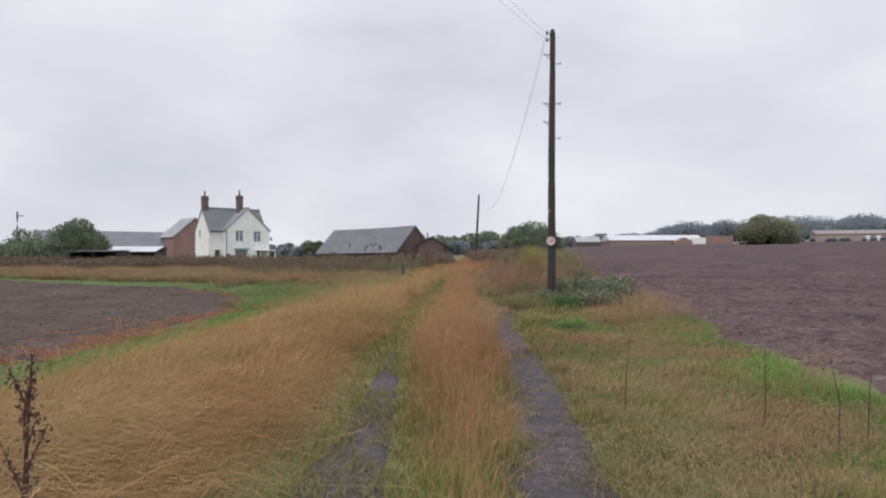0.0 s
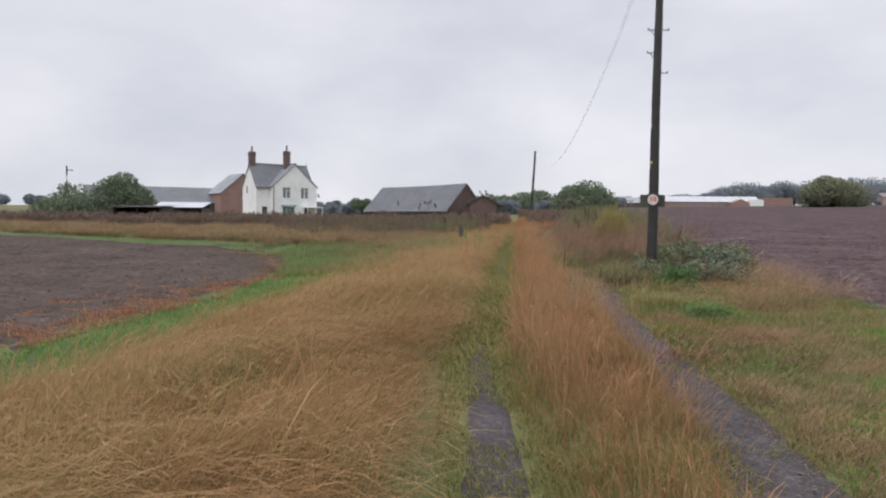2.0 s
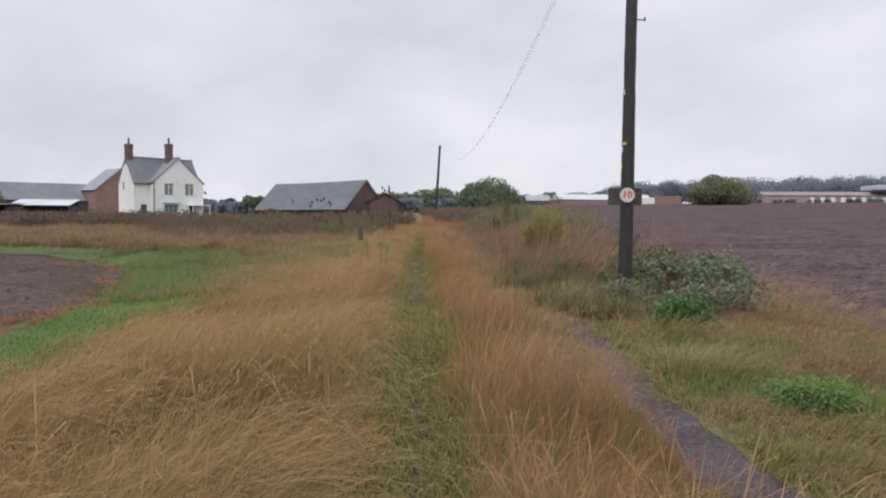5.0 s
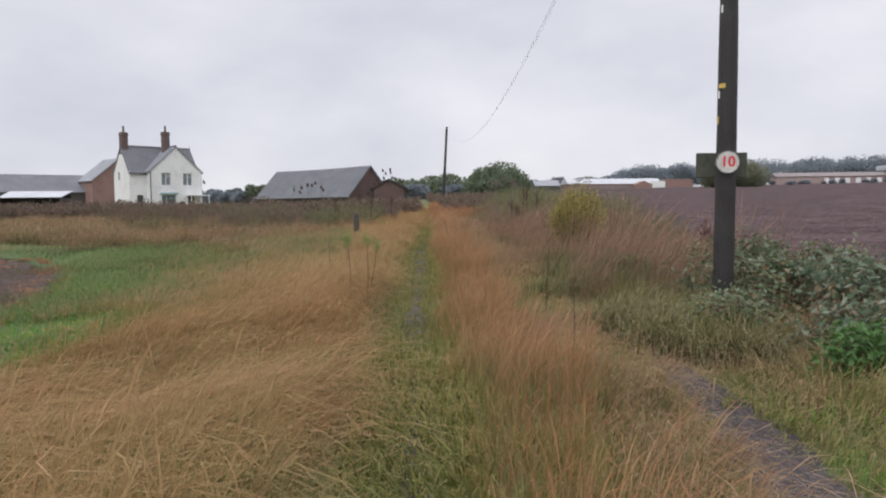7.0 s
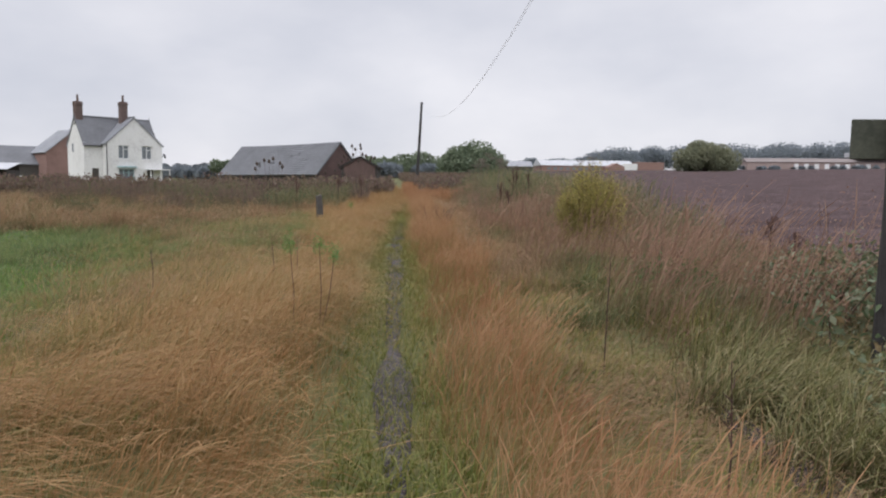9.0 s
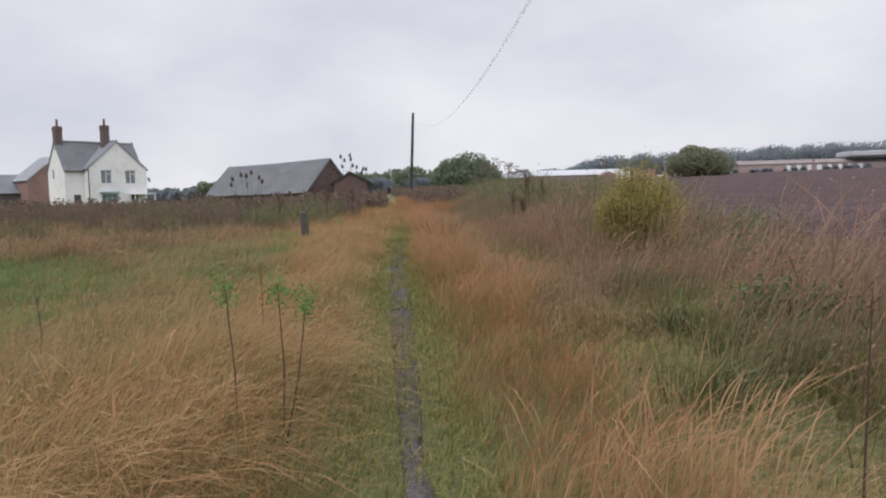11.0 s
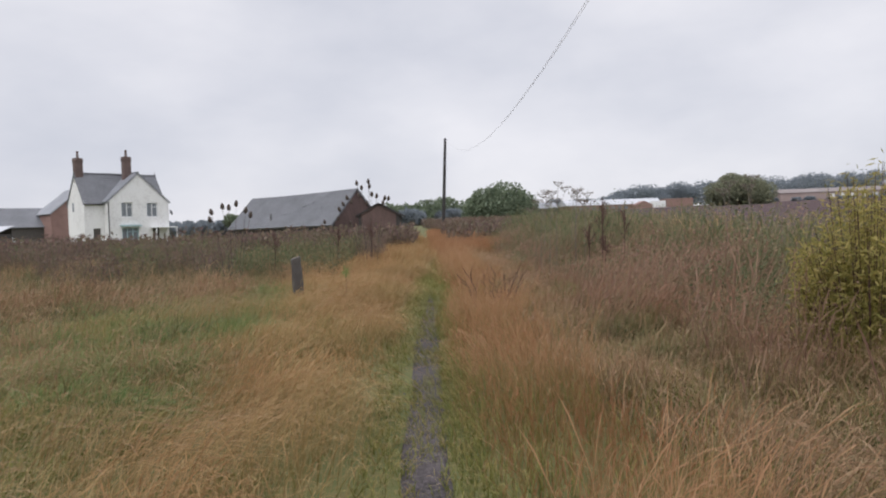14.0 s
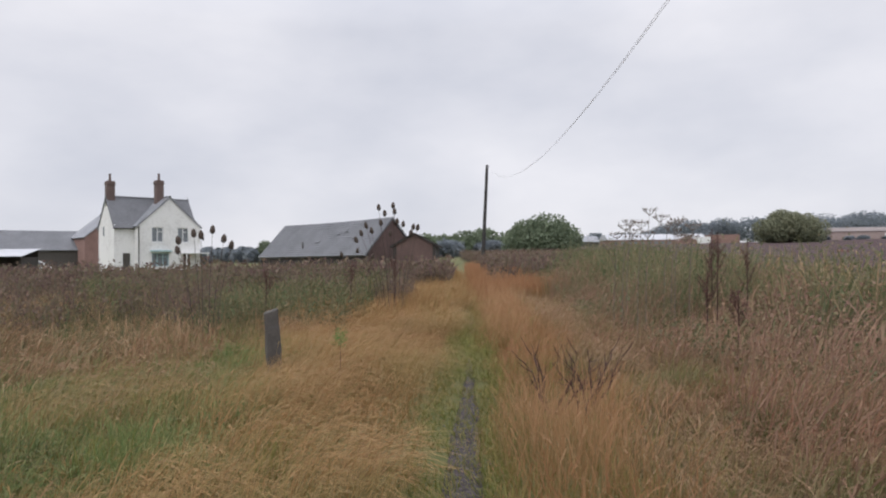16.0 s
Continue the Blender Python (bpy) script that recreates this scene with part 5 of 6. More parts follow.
def far_grass():
    x, y = scatter(-60, -3.2, 38, 75, 40, 151)
    k = ((x > green_far_edge(y)) & (y > 38)) | (y > 47 + 0.1 * np.abs(x))
    k &= ~((x > -6.5) & (y < 40))
    x, y = x[k], y[k]
    r = np.random.default_rng(14)
    cl = fbm(x, y, 3.5, 91)
    h = (0.12 + 0.75 * sstep(0.3, 0.75, cl)) * (0.6 + 0.8 * r.random(len(x)))
    tan = cl + 0.25 * r.random(len(x)) > 0.6
    blades("rough_tan_grass", x[tan], y[tan], h[tan], np.full(tan.sum(), 0.016), M_LODGED, (0.35, 0), 0.65, 0.45, False, cl[tan], "rough tan grass beyond the green strip", short=True)
    blades("rough_dull_grass", x[~tan], y[~tan], h[~tan] * 0.9, np.full((~tan).sum(), 0.022), M_MIXED, (0.3, 0), 0.6, 0.45, False, 0.2 + 0.4 * r.random((~tan).sum()), "dull greenish rough grass beyond the green strip", short=True)


far_grass()


def weed_mass(name, x, y, height, mat, seed, label, leaf=0.035, per=5, tone=None, lean=(0.1, 0.0), width=0.012):
    """Tall stalks with small leaves and seed clusters along their upper part."""
    blades(name, x, y, height, np.full(len(x), width), mat, lean, 0.2, 0.2, True, tone, label, "weeds")
    r = np.random.default_rng(seed)
    n = len(x) * per
    i = np.repeat(np.arange(len(x)), per)
    s = 0.35 + 0.65 * r.random(n)
    c = np.stack([x[i] + r.normal(0, 0.06, n) + lean[0] * height[i] * s ** 1.7, y[i] + r.normal(0, 0.06, n), land(x[i], y[i]) + height[i] * s * 0.96], 1)
    ob = leaf_mesh(name + "_leaves", c, leaf, mat, seed)
    tagged(ob, label + ", leaves and seeds", "weeds", kind="stuff")


def weed_belts():
    r = np.random.default_rng(16)
    # dark belt of dead weeds in front of the farm
    x, y = scatter(-62, 1.5, 55, 70, 34, 161)
    mid = 62 + 3 * np.sin(x * 0.11)
    k = (np.abs(y - mid) < 5.0) & (x < track_west(y) - 0.6)
    x, y = x[k], y[k]
    h = (0.5 + 0.5 * r.random(len(x))) * (0.5 + 0.95 * fbm(x, y, 2.6, 95)) * np.interp(x, [-62, -25, -6, -2], [1.0, 1.0, 1.2, 1.25])
    weed_mass("dead_weed_belt", x, y, h, M_DARKWEED, 17, "belt of dark brown dead weeds before the farm", 0.085, 3, None, (0.05, 0), 0.03)
    # nearer weeds west of the path
    x, y = scatter(-13, -1.2, 40.5, 58, 75, 162)
    k = (x < track_west(y) - 2.3) & (fbm(x, y, 2.2, 96) > 0.40 + 0.25 * sstep(-7, -12, x) + 0.16 * sstep(44, 40.5, y))
    x, y = x[k], y[k]
    k = fbm(x, y, 4.5, 93) > 0.66 - 0.4 * sstep(40, 52, y)
    x, y = x[k], y[k]
    h = (0.35 + 0.5 * r.random(len(x))) * (0.35 + 1.25 * fbm(x, y, 1.6, 94)) * np.interp(y, [40, 45, 58], [0.7, 1.1, 1.15])
    weed_mass("bank_weeds", x, y, h, M_RANKWEED, 18, "brown and dull green weeds on the bank", 0.03, 6)
    x, y = scatter(-14, -0.6, 43, 58, 48, 163)
    k = (x < track_west(y) - 1.6) & (fbm(x, y, 1.8, 97) > 0.45) & (fbm(x, y, 4.5, 92) > 0.68 - 0.4 * sstep(42, 54, y))
    x, y = x[k], y[k]
    weed_mass("brown_bank_weeds", x, y, 0.6 + 0.5 * r.random(len(x)), M_DARKWEED, 19, "brown dead weeds on the bank", 0.03, 7)
    # tall weeds east of the path
    x, y = scatter(1.2, 10, 24, 62, 75, 164)
    inner = np.interp(y, [24, 30, 36, 45, 62], [4.2, 4.2, 3.3, 2.9, 3.6])
    outer = field_east_edge(y) + 0.3
    k = (x > inner + 0.8 * (vnoise(x, y, 1.3, 7) - 0.5)) & (x < outer)
    x, y, a = x[k], y[k], (x - inner)[k]
    t = fbm(x, y, 1.7, 98)
    h = (0.45 + 0.9 * sstep(0, 2.0, a) * sstep(28, 40, y)) * (0.6 + 0.8 * t) * (0.75 + 0.5 * r.random(len(x)))
    g = t + 0.2 * r.random(len(x)) > 0.55
    weed_mass("east_green_weeds", x[g], y[g], h[g], M_GREYWEED, 20, "grey-green rank weeds at the field edge", 0.026, 7)
    weed_mass("east_brown_weeds", x[~g], y[~g], h[~g], M_WEED, 21, "brown seeding weeds at the field edge", 0.03, 6)
    # rusty grass running on beyond
    x, y = scatter(1.0, 5.0, 52, 82, 170, 165)
    k = (x > track_west(y)) & (fbm(x, y, 1.5, 99) > 0.36)
    x, y = x[k], y[k]
    blades("rust_grass_far", x, y, 0.5 + 0.4 * r.random(len(x)), np.full(len(x), 0.011), M_RUST, (0.12, 0), 0.28, 0.3, True, None, "rust-coloured grass running on beside the path", short=True)
    x, y = scatter(-3.5, 1.2, 46, 80, 140, 166)
    k = (x < track_west(y) + 0.1)
    x, y = x[k], y[k]
    k = fbm(x, y, 1.4, 89) > 0.4
    x, y = x[k], y[k]
    blades("straw_grass_far", x, y, 0.45 + 0.35 * r.random(len(x)), np.full(len(x), 0.013), M_STRAW, (0.35, 0), 0.3, 0.4, False, None, "straw-coloured grass running on beside the path", short=True)
    # rank growth between the field and the lane, far on
    x, y = scatter(2, 24, 58, 128, 8, 167)
    k = (x > track_west(y) + 0.8) & (x < field_east_edge(y))
    x, y = x[k], y[k]
    weed_mass("lane_weeds", x, y, 0.8 + 0.6 * r.random(len(x)), M_DARKWEED, 22, "rank brown weeds along the lane", 0.09, 2, None, (0.05, 0), 0.04)


weed_belts()


def seed_stalks():
    # pinkish-brown seeding stalks between the path and the field
    r = np.random.default_rng(23)
    x, y = scatter(1.3, 5.6, 22.5, 52, 100, 171)
    t = fbm(x, y, 1.5, 102)
    k = (x > track_west(y) + 1.7 + 0.8 * vnoise(x, y, 1.2, 9)) & (x < field_east_edge(y) - 0.2) & (t > 0.42) & (np.hypot(x - 3.6, y - 22.5) > 1.2)
    x, y, t = x[k], y[k], t[k]
    h = (0.42 + 0.45 * r.random(len(x))) * (0.7 + 0.6 * sstep(0.42, 0.65, t)) * np.interp(x - track_west(y), [1.2, 2.2, 2.9], [0.75, 1.0, 1.25]) * np.interp(y, [22, 25, 31, 35], [1.0, 1.3, 1.3, 1.0])
    weed_mass("seeding_stalks", x, y, h, M_STALK, 24, "pinkish-brown seeding stalks of tall weeds", 0.012, 5, 0.1 + 0.5 * r.random(len(x)), (0.2, -0.05), 0.007)
    # dark green tussocks
    for cx, cy, n, s in ((2.1, 21.7, 620, 0.5), (2.55, 22.2, 700, 0.5), (2.95, 22.7, 620, 0.5), (2.5, 21.2, 520, 0.45), (1.95, 22.7, 420, 0.4), (2.3, 23.2, 520, 0.45), (2.75, 36.6, 420, 0.5), (3.5, 34.5, 260, 0.4), (2.9, 30.2, 220, 0.4), (2.4, 27.6, 240, 0.4), (3.1, 24.6, 300, 0.5), (2.5, 22.6, 420, 0.55), (2.9, 21.4, 380, 0.5), (1.6, 25.4, 160, 0.3), (-3.2, 36.0, 260, 0.5), (-4.0, 38.4, 260, 0.5), (2.3, 17.4, 300, 0.4), (2.8, 19.4, 320, 0.45), (3.2, 23.4, 700, 0.6), (2.6, 23.8, 500, 0.5), (2.7, 26.4, 600, 0.6), (3.6, 26.2, 600, 0.6), (3.0, 28.6, 500, 0.55), (3.9, 28.2, 500, 0.6), (3.6, 37.6, 500, 0.6), (4.3, 36.6, 500, 0.6)):
        px, py = cx + r.normal(0, s * 0.5, n), cy + r.normal(0, s * 0.5, n)
        ob = blades("grass_tussock", px, py, 0.35 + 0.38 * r.random(n), np.full(n, 0.0085), M_COARSE if 20.5 < cy < 24.5 else M_MIXED if cy < 23 else M_TUSSOCK, (0.35 + (px - cx) / s * 0.5, -0.2 + (py - cy) / s * 0.5), 0.36, 0.75, False, 0.05 + 0.6 * r.random(n))
        tagged(ob, "arching tussock of coarse green grass", "grass tussock", group="grass tussocks")


seed_stalks()


def lumps(name, cx, cy, tall, wide, per, width, mat, lean, label, tone=None, seed_head=False, seed=1, spread=0.3):
    """Many tussocks: the blades of each spread and arch out from its crown."""
    r = np.random.default_rng(seed)
    i = np.repeat(np.arange(len(cx)), per)
    ox, oy = r.normal(0, 0.42, len(i)) * wide[i], r.normal(0, 0.42, len(i)) * wide[i]
    h = tall[i] * (0.55 + 0.5 * r.random(len(i))) * np.exp(-0.5 * (ox ** 2 + oy ** 2) / wide[i] ** 2)
    t = None if tone is None else tone[i]
    return blades(name, cx[i] + ox, cy[i] + oy, h, np.full(len(i), width), mat, (lean[0] + 0.7 * ox / wide[i], lean[1] + 0.7 * oy / wide[i]), spread, 0.48, seed_head, t, label, short=not seed_head)


def tussock_cover():
    r = np.random.default_rng(301)
    # sheaves of dry grass thrown over to the east on the bank
    x, y = scatter(-5.2, -0.6, 3, 46, 2.6, 302)
    k = (x > np.maximum(verge_west_edge(y), bank_foot(y)) + 0.3) & (x < track_west(y) - 0.85)
    x, y = x[k], y[k]
    n = len(x)
    lumps("bank_sheaves", x, y, 0.62 + 0.35 * r.random(n), 0.28 + 0.2 * r.random(n), 95, 0.0045, M_STRAW, (0.68, 0.12), "sheaves of dry grass thrown over by the wind", 0.1 + 0.8 * r.random(n), True, 303, 0.14)
    # greener tufts in the hollows of the bank
    x, y = scatter(-5.8, -1.0, 3, 40, 1.3, 304)
    k = (x > verge_west_edge(y) - 0.5) & (x < track_west(y) - 1.1)
    x, y = x[k], y[k]
    n = len(x)
    lumps("bank_green_tufts", x, y, 0.3 + 0.25 * r.random(n), 0.25 + 0.15 * r.random(n), 80, 0.006, M_YELGREEN, (0.3, -0.1), "tufts of yellow-green grass in the bank", 0.1 + 0.5 * r.random(n), False, 305)
    # rough tussocks between the green strip and the dark belt of weeds
    x, y = scatter(-45, -3.5, 38, 62, 1.0, 306)
    k = ((x > green_far_edge(y) + 0.4) | (y > 47 + 0.1 * np.abs(x))) & (fbm(x, y, 5.0, 307) > 0.4)
    k &= ~((x > -6.5) & (y < 40))
    x, y = x[k], y[k]
    n = len(x)
    lumps("rough_tussocks", x, y, 0.5 + 0.55 * r.random(n), 0.6 + 0.6 * r.random(n), 110, 0.012, M_LODGED, (0.6, -0.1), "pale rough tussocks beyond the green strip", 0.1 + 0.8 * r.random(n), False, 308)
    x, y = scatter(-45, -3.5, 40, 60, 0.35, 309)
    k = (x > green_far_edge(y) + 1.0) | (y > 48 + 0.1 * np.abs(x))
    x, y = x[k], y[k]
    n = len(x)
    lumps("dark_tussocks", x, y, 0.35 + 0.4 * r.random(n), 0.5 + 0.4 * r.random(n), 85, 0.013, M_TUSSOCK, (0.4, -0.1), "dull green tussocks among rough grass", 0.2 + 0.6 * r.random(n), False, 310)
    x, y = scatter(-14, -2.4, 37.5, 54, 1.5, 324)
    k = (x < track_west(y) - 2.0) & (fbm(x, y, 3.0, 325) > 0.44)
    x, y = x[k], y[k]
    n = len(x)
    lumps("pale_bank_tussocks", x, y, 0.5 + 0.45 * r.random(n), 0.4 + 0.3 * r.random(n), 90, 0.007, M_LODGED, (0.5, -0.15), "pale dry tussocks among dark weeds", 0.1 + 0.8 * r.random(n), True, 326)
    # uneven tufts of the eastern verge
    x, y = scatter(1.2, 5.8, 3.5, 22, 4.2, 311)
    k = (x > track_east(y) + 0.42) & (x < field_east_edge(y) - 0.05)
    x, y = x[k], y[k]
    n = len(x)
    c = fbm(x, y, 1.6, 312)
    g = c > 0.52
    tall = (0.17 + 0.22 * r.random(n)) * np.interp(y, [4, 16, 22], [0.85, 1.0, 1.35])
    lumps("verge_straw_tufts", x[~g], y[~g], tall[~g], 0.2 + 0.2 * r.random((~g).sum()), 90, 0.005, M_LODGED, (0.5, -0.25), "straw-coloured tufts in the verge", 0.2 + 0.6 * r.random((~g).sum()), False, 313)
    lumps("verge_green_tufts", x[g], y[g], tall[g] * 1.1, 0.2 + 0.2 * r.random(g.sum()), 100, 0.006, M_YELGREEN, (0.3, -0.2), "coarse green tufts in the verge", 0.05 + 0.5 * r.random(g.sum()), False, 314)
    # soft growth at the foot of the bank, where the sward ends
    x, y = scatter(-8, -1.4, 26, 44, 2.4, 315)
    k = (x < bank_foot(y) + 0.5) & (x > bank_foot(y) - 3.6)
    x, y = x[k], y[k]
    n = len(x)
    near = y < 32
    lumps("foot_mixed_tufts", x[near], y[near], 0.35 + 0.3 * r.random(near.sum()), 0.3 + 0.2 * r.random(near.sum()), 110, 0.006, M_MIXED, (0.4, -0.1), "greenish and dry tufts at the foot of the bank", 0.25 + 0.7 * r.random(near.sum()), False, 327)
    x, y, n = x[~near], y[~near], (~near).sum()
    lumps("foot_tufts", x, y, 0.32 + 0.3 * r.random(n), 0.3 + 0.2 * r.random(n), 110, 0.0065, M_LUSH, (0.3, -0.15), "soft green tufts at the foot of the bank", 0.1 + 0.7 * r.random(n), False, 316)
    # dry seeding grass straggling through it
    x, y = scatter(-5.5, -1.6, 23, 44, 2.0, 328)
    k = (x < bank_foot(y) + 0.4) & (x > verge_west_edge(y) - 0.2) & (fbm(x, y, 1.6, 329) > 0.42)
    x, y = x[k], y[k]
    n = len(x)
    lumps("straggling_dry_grass", x, y, 0.5 + 0.3 * r.random(n), 0.35 + 0.25 * r.random(n), 55, 0.0045, M_LODGED, (0.5, 0.0), "dry seeding grass straggling through greener growth", 0.2 + 0.6 * r.random(n), True, 330, 0.22)
    # rank tufts among the tall weeds east of the path
    x, y = scatter(1.8, 6.4, 24, 46, 3.2, 317)
    k = (x > track_west(y) + 1.9) & (x < field_east_edge(y) - 0.2)
    x, y = x[k], y[k]
    n = len(x)
    g = fbm(x, y, 2.0, 318) > 0.45
    lumps("rank_tufts", x[g], y[g], 0.5 + 0.35 * r.random(g.sum()), 0.3 + 0.2 * r.random(g.sum()), 100, 0.006, M_COARSE, (0.3, -0.15), "arching coarse tufts among tall weeds", 0.1 + 0.6 * r.random(g.sum()), False, 319)
    g |= y < 28
    lumps("rank_dry_tufts", x[~g], y[~g], 0.55 + 0.4 * r.random((~g).sum()), 0.28 + 0.2 * r.random((~g).sum()), 90, 0.0045, M_DEAD, (0.45, -0.15), "reddish dry tufts among tall weeds", 0.2 + 0.7 * r.random((~g).sum()), True, 320)
    # pale plumes standing over the weeds at the field's edge
    x, y = scatter(5.2, 7.4, 39, 45, 14, 321)
    k = fbm(x, y, 1.2, 322) > 0.45
    x, y = x[k], y[k]
    weed_mass("reed_plumes", x, y, 1.25 + 0.45 * r.random(len(x)), M_PLUME, 323, "pale straw plumes over rank weeds", 0.02, 9, None, (0.15, 0), 0.009)


tussock_cover()


# ---- brambles, nettles and shrubs ----
def bramble(name, x, y, rx, ry, rz, leaves, seed, label, leaf=0.045, canes=26, mat=None):
    r = np.random.default_rng(seed)
    b = thing(name, on_land(x, y), label, "bramble bush")
    cn = bmesh.new()
    pts = []
    for i in range(canes):
        a = r.random() * 2 * math.pi
        reach = 0.5 + 0.55 * r.random()
        p0 = np.array([r.normal(0, 0.25) * rx, r.normal(0, 0.25) * ry, 0.0])
        p3 = np.array([math.cos(a) * rx * reach, math.sin(a) * ry * reach, 0.05])
        top = rz * (0.6 + 0.6 * r.random())
        line = []
        for s in np.linspace(0, 1, 9):
            q = p0 * (1 - s) + p3 * s
            q[2] = 4 * top * s * (1 - s) * (1 - 0.3 * s) + 0.03
            q[2] += float(land(x + q[0], y + q[1]) - land(x, y))
            line.append(q)
        tube(cn, [tuple(q) for q in line], [0.007 - 0.0005 * k for k in range(9)], 5)
        L = np.array(line)
        m = leaves // canes
        t = r.random(m) * 7.99
        ii = t.astype(int)
        f = (t - ii)[:, None]
        pts.append(L[ii] * (1 - f) + L[ii + 1] * f + r.normal(0, 0.075, (m, 3)))
    part("stem_tangle", cn, M_TWIG, b, "brown arching canes")
    pts = np.concatenate(pts)
    pts[:, 2] = np.maximum(pts[:, 2], 0.02 + land(x + pts[:, 0], y + pts[:, 1]) - land(x, y))
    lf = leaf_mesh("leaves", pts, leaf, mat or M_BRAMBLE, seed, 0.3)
    lf.parent = b
    return b


bramble("bramble", 3.9, 23.4, 1.2, 0.9, 0.7, 2600, 51, "dark bramble mound round the foot of the pole", 0.04)
bramble("bramble", 4.75, 23.0, 1.2, 1.2, 0.65, 2800, 52, "blue-green bramble mound beside the pole", 0.046, mat=M_GLAUCOUS)
bramble("bramble", 4.1, 21.2, 1.2, 0.8, 0.42, 2000, 54, "trailing bramble with blue-green leaves in the verge", 0.044, mat=M_GLAUCOUS)
bramble("bramble", 4.4, 25.2, 1.1, 1.4, 0.8, 2600, 55, "tangled bramble mound behind the pole", 0.038)
bramble("bramble", 5.6, 24.6, 0.9, 1.2, 0.7, 2200, 60, "dark green bramble mound at the field edge", 0.04)
bramble("nettle_patch", 3.2, 20.1, 0.5, 0.45, 0.38, 2100, 56, "fresh green nettle patch in the verge", 0.03, 26, M_NETTLE)
bramble("nettle_patch", 2.75, 16.2, 0.5, 0.5, 0.16, 2000, 57, "bright green leafy clump in the verge", 0.02, 24, M_FRESH)


def dead_patch(x, y, n, seed):
    r = np.random.default_rng(seed)
    px, py = x + r.normal(0, 0.42, n), y + r.normal(0, 0.22, n)
    ob = blades("dead_patch", px, py, 0.18 + 0.25 * r.random(n), np.full(n, 0.007), M_DEAD, (0.7, -0.3), 0.7, 0.8, False, None)
    tagged(ob, "flattened patch of reddish-brown dead grass", "dead grass", group="dead grass patches")


dead_patch(3.0, 14.3, 900, 201)
dead_patch(1.75, 13.4, 350, 202)
dead_patch(3.4, 17.6, 500, 203)
bramble("nettle_patch", 3.3, 27.2, 0.7, 0.6, 0.45, 1500, 58, "dark green nettles among tall grass", 0.03, 20, M_NETTLE)
bramble("bramble", 3.05, 22.1, 0.8, 0.7, 0.45, 1600, 59, "low bramble growing through coarse grass", 0.03)


def golden_shrub():
    r = np.random.default_rng(61)
    x, y = 3.8, 32.5
    s = thing("golden_shrub", on_land(x, y), "bushy yellow-green shrub of fine upright shoots", "shrub")
    st = bmesh.new()
    pts = []
    for i in range(170):
        a = r.random() * 2 * math.pi
        q = r.random() ** 0.5
        base = np.array([math.cos(a) * q * 0.35, math.sin(a) * q * 0.35, 0.0])
        top = np.array([math.cos(a) * q * 0.72 + 0.08, math.sin(a) * q * 0.65, (1.8 - 0.75 * q * q) * (0.72 + 0.34 * r.random())])
        tube(st, [tuple(base), tuple(base * 0.4 + top * 0.6 + np.array([0, 0, 0.08])), tuple(top)], [0.006, 0.004, 0.002], 4)
        m = 130
        t = 0.2 + 0.8 * r.random(m)
        p = base * (1 - t[:, None]) + top * t[:, None]
        pts.append(p + r.normal(0, 0.06, (m, 3)))
    part("stem_mass", st, M_TWIG, s)
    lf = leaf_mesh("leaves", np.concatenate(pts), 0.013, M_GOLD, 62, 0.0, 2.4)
    lf.parent = s
    n = 2600
    a, q = r.random(n) * 2 * np.pi, r.random(n) ** 0.5
    px, py = np.cos(a) * q * 0.62 + 0.05, np.sin(a) * q * 0.6
    hh = (1.5 - 0.6 * q * q) * (0.5 + 0.5 * r.random(n))
    pl = blades("foliage", px, py, hh, np.full(n, 0.007), M_GOLD, (0.1, 0), 0.42, 0.5, False, None, z=np.zeros(n))
    pl.parent = s


golden_shrub()


def teasel_clump(x, y, heads, seed, label):
    r = np.random.default_rng(seed)
    for dx, dy, h in heads:
        px, py = x + dx * 0.35, y + dy * 0.5
        t = thing("teasel", on_land(px, py), label, "teasel", group="dead teasels")
        g = float(land(px, py))
        tx, ty, tz = x + dx - px, y + dy - py, h - g
        part("stem", tube(bmesh.new(), [(0, 0, -0.05), (tx * 0.35, ty * 0.35, tz * 0.5), (tx, ty, tz)], [0.006, 0.005, 0.0035], 5), M_TEASEL, t)
        hd = bmesh.new()
        ax = Vector((tx * 0.5, ty * 0.5, tz * 0.5)).normalized()
        b = Vector((tx, ty, tz))
        tube(hd, [b - ax * 0.005, b + ax * 0.018, b + ax * 0.065, b + ax * 0.115, b + ax * 0.15], [0.012, 0.038, 0.046, 0.034, 0.008], 10)
        part("seed_head", hd, M_TEASEL, t)
        br = bmesh.new()
        for k in range(7):
            a = 2 * math.pi * k / 7 + r.random()
            o = Vector((math.cos(a), math.sin(a), 0.0))
            tube(br, [b, b + o * 0.04 + ax * 0.015, b + o * 0.055 + ax * 0.075], [0.003, 0.002, 0.001], 4)
        part("bracts", br, M_TEASEL, t)


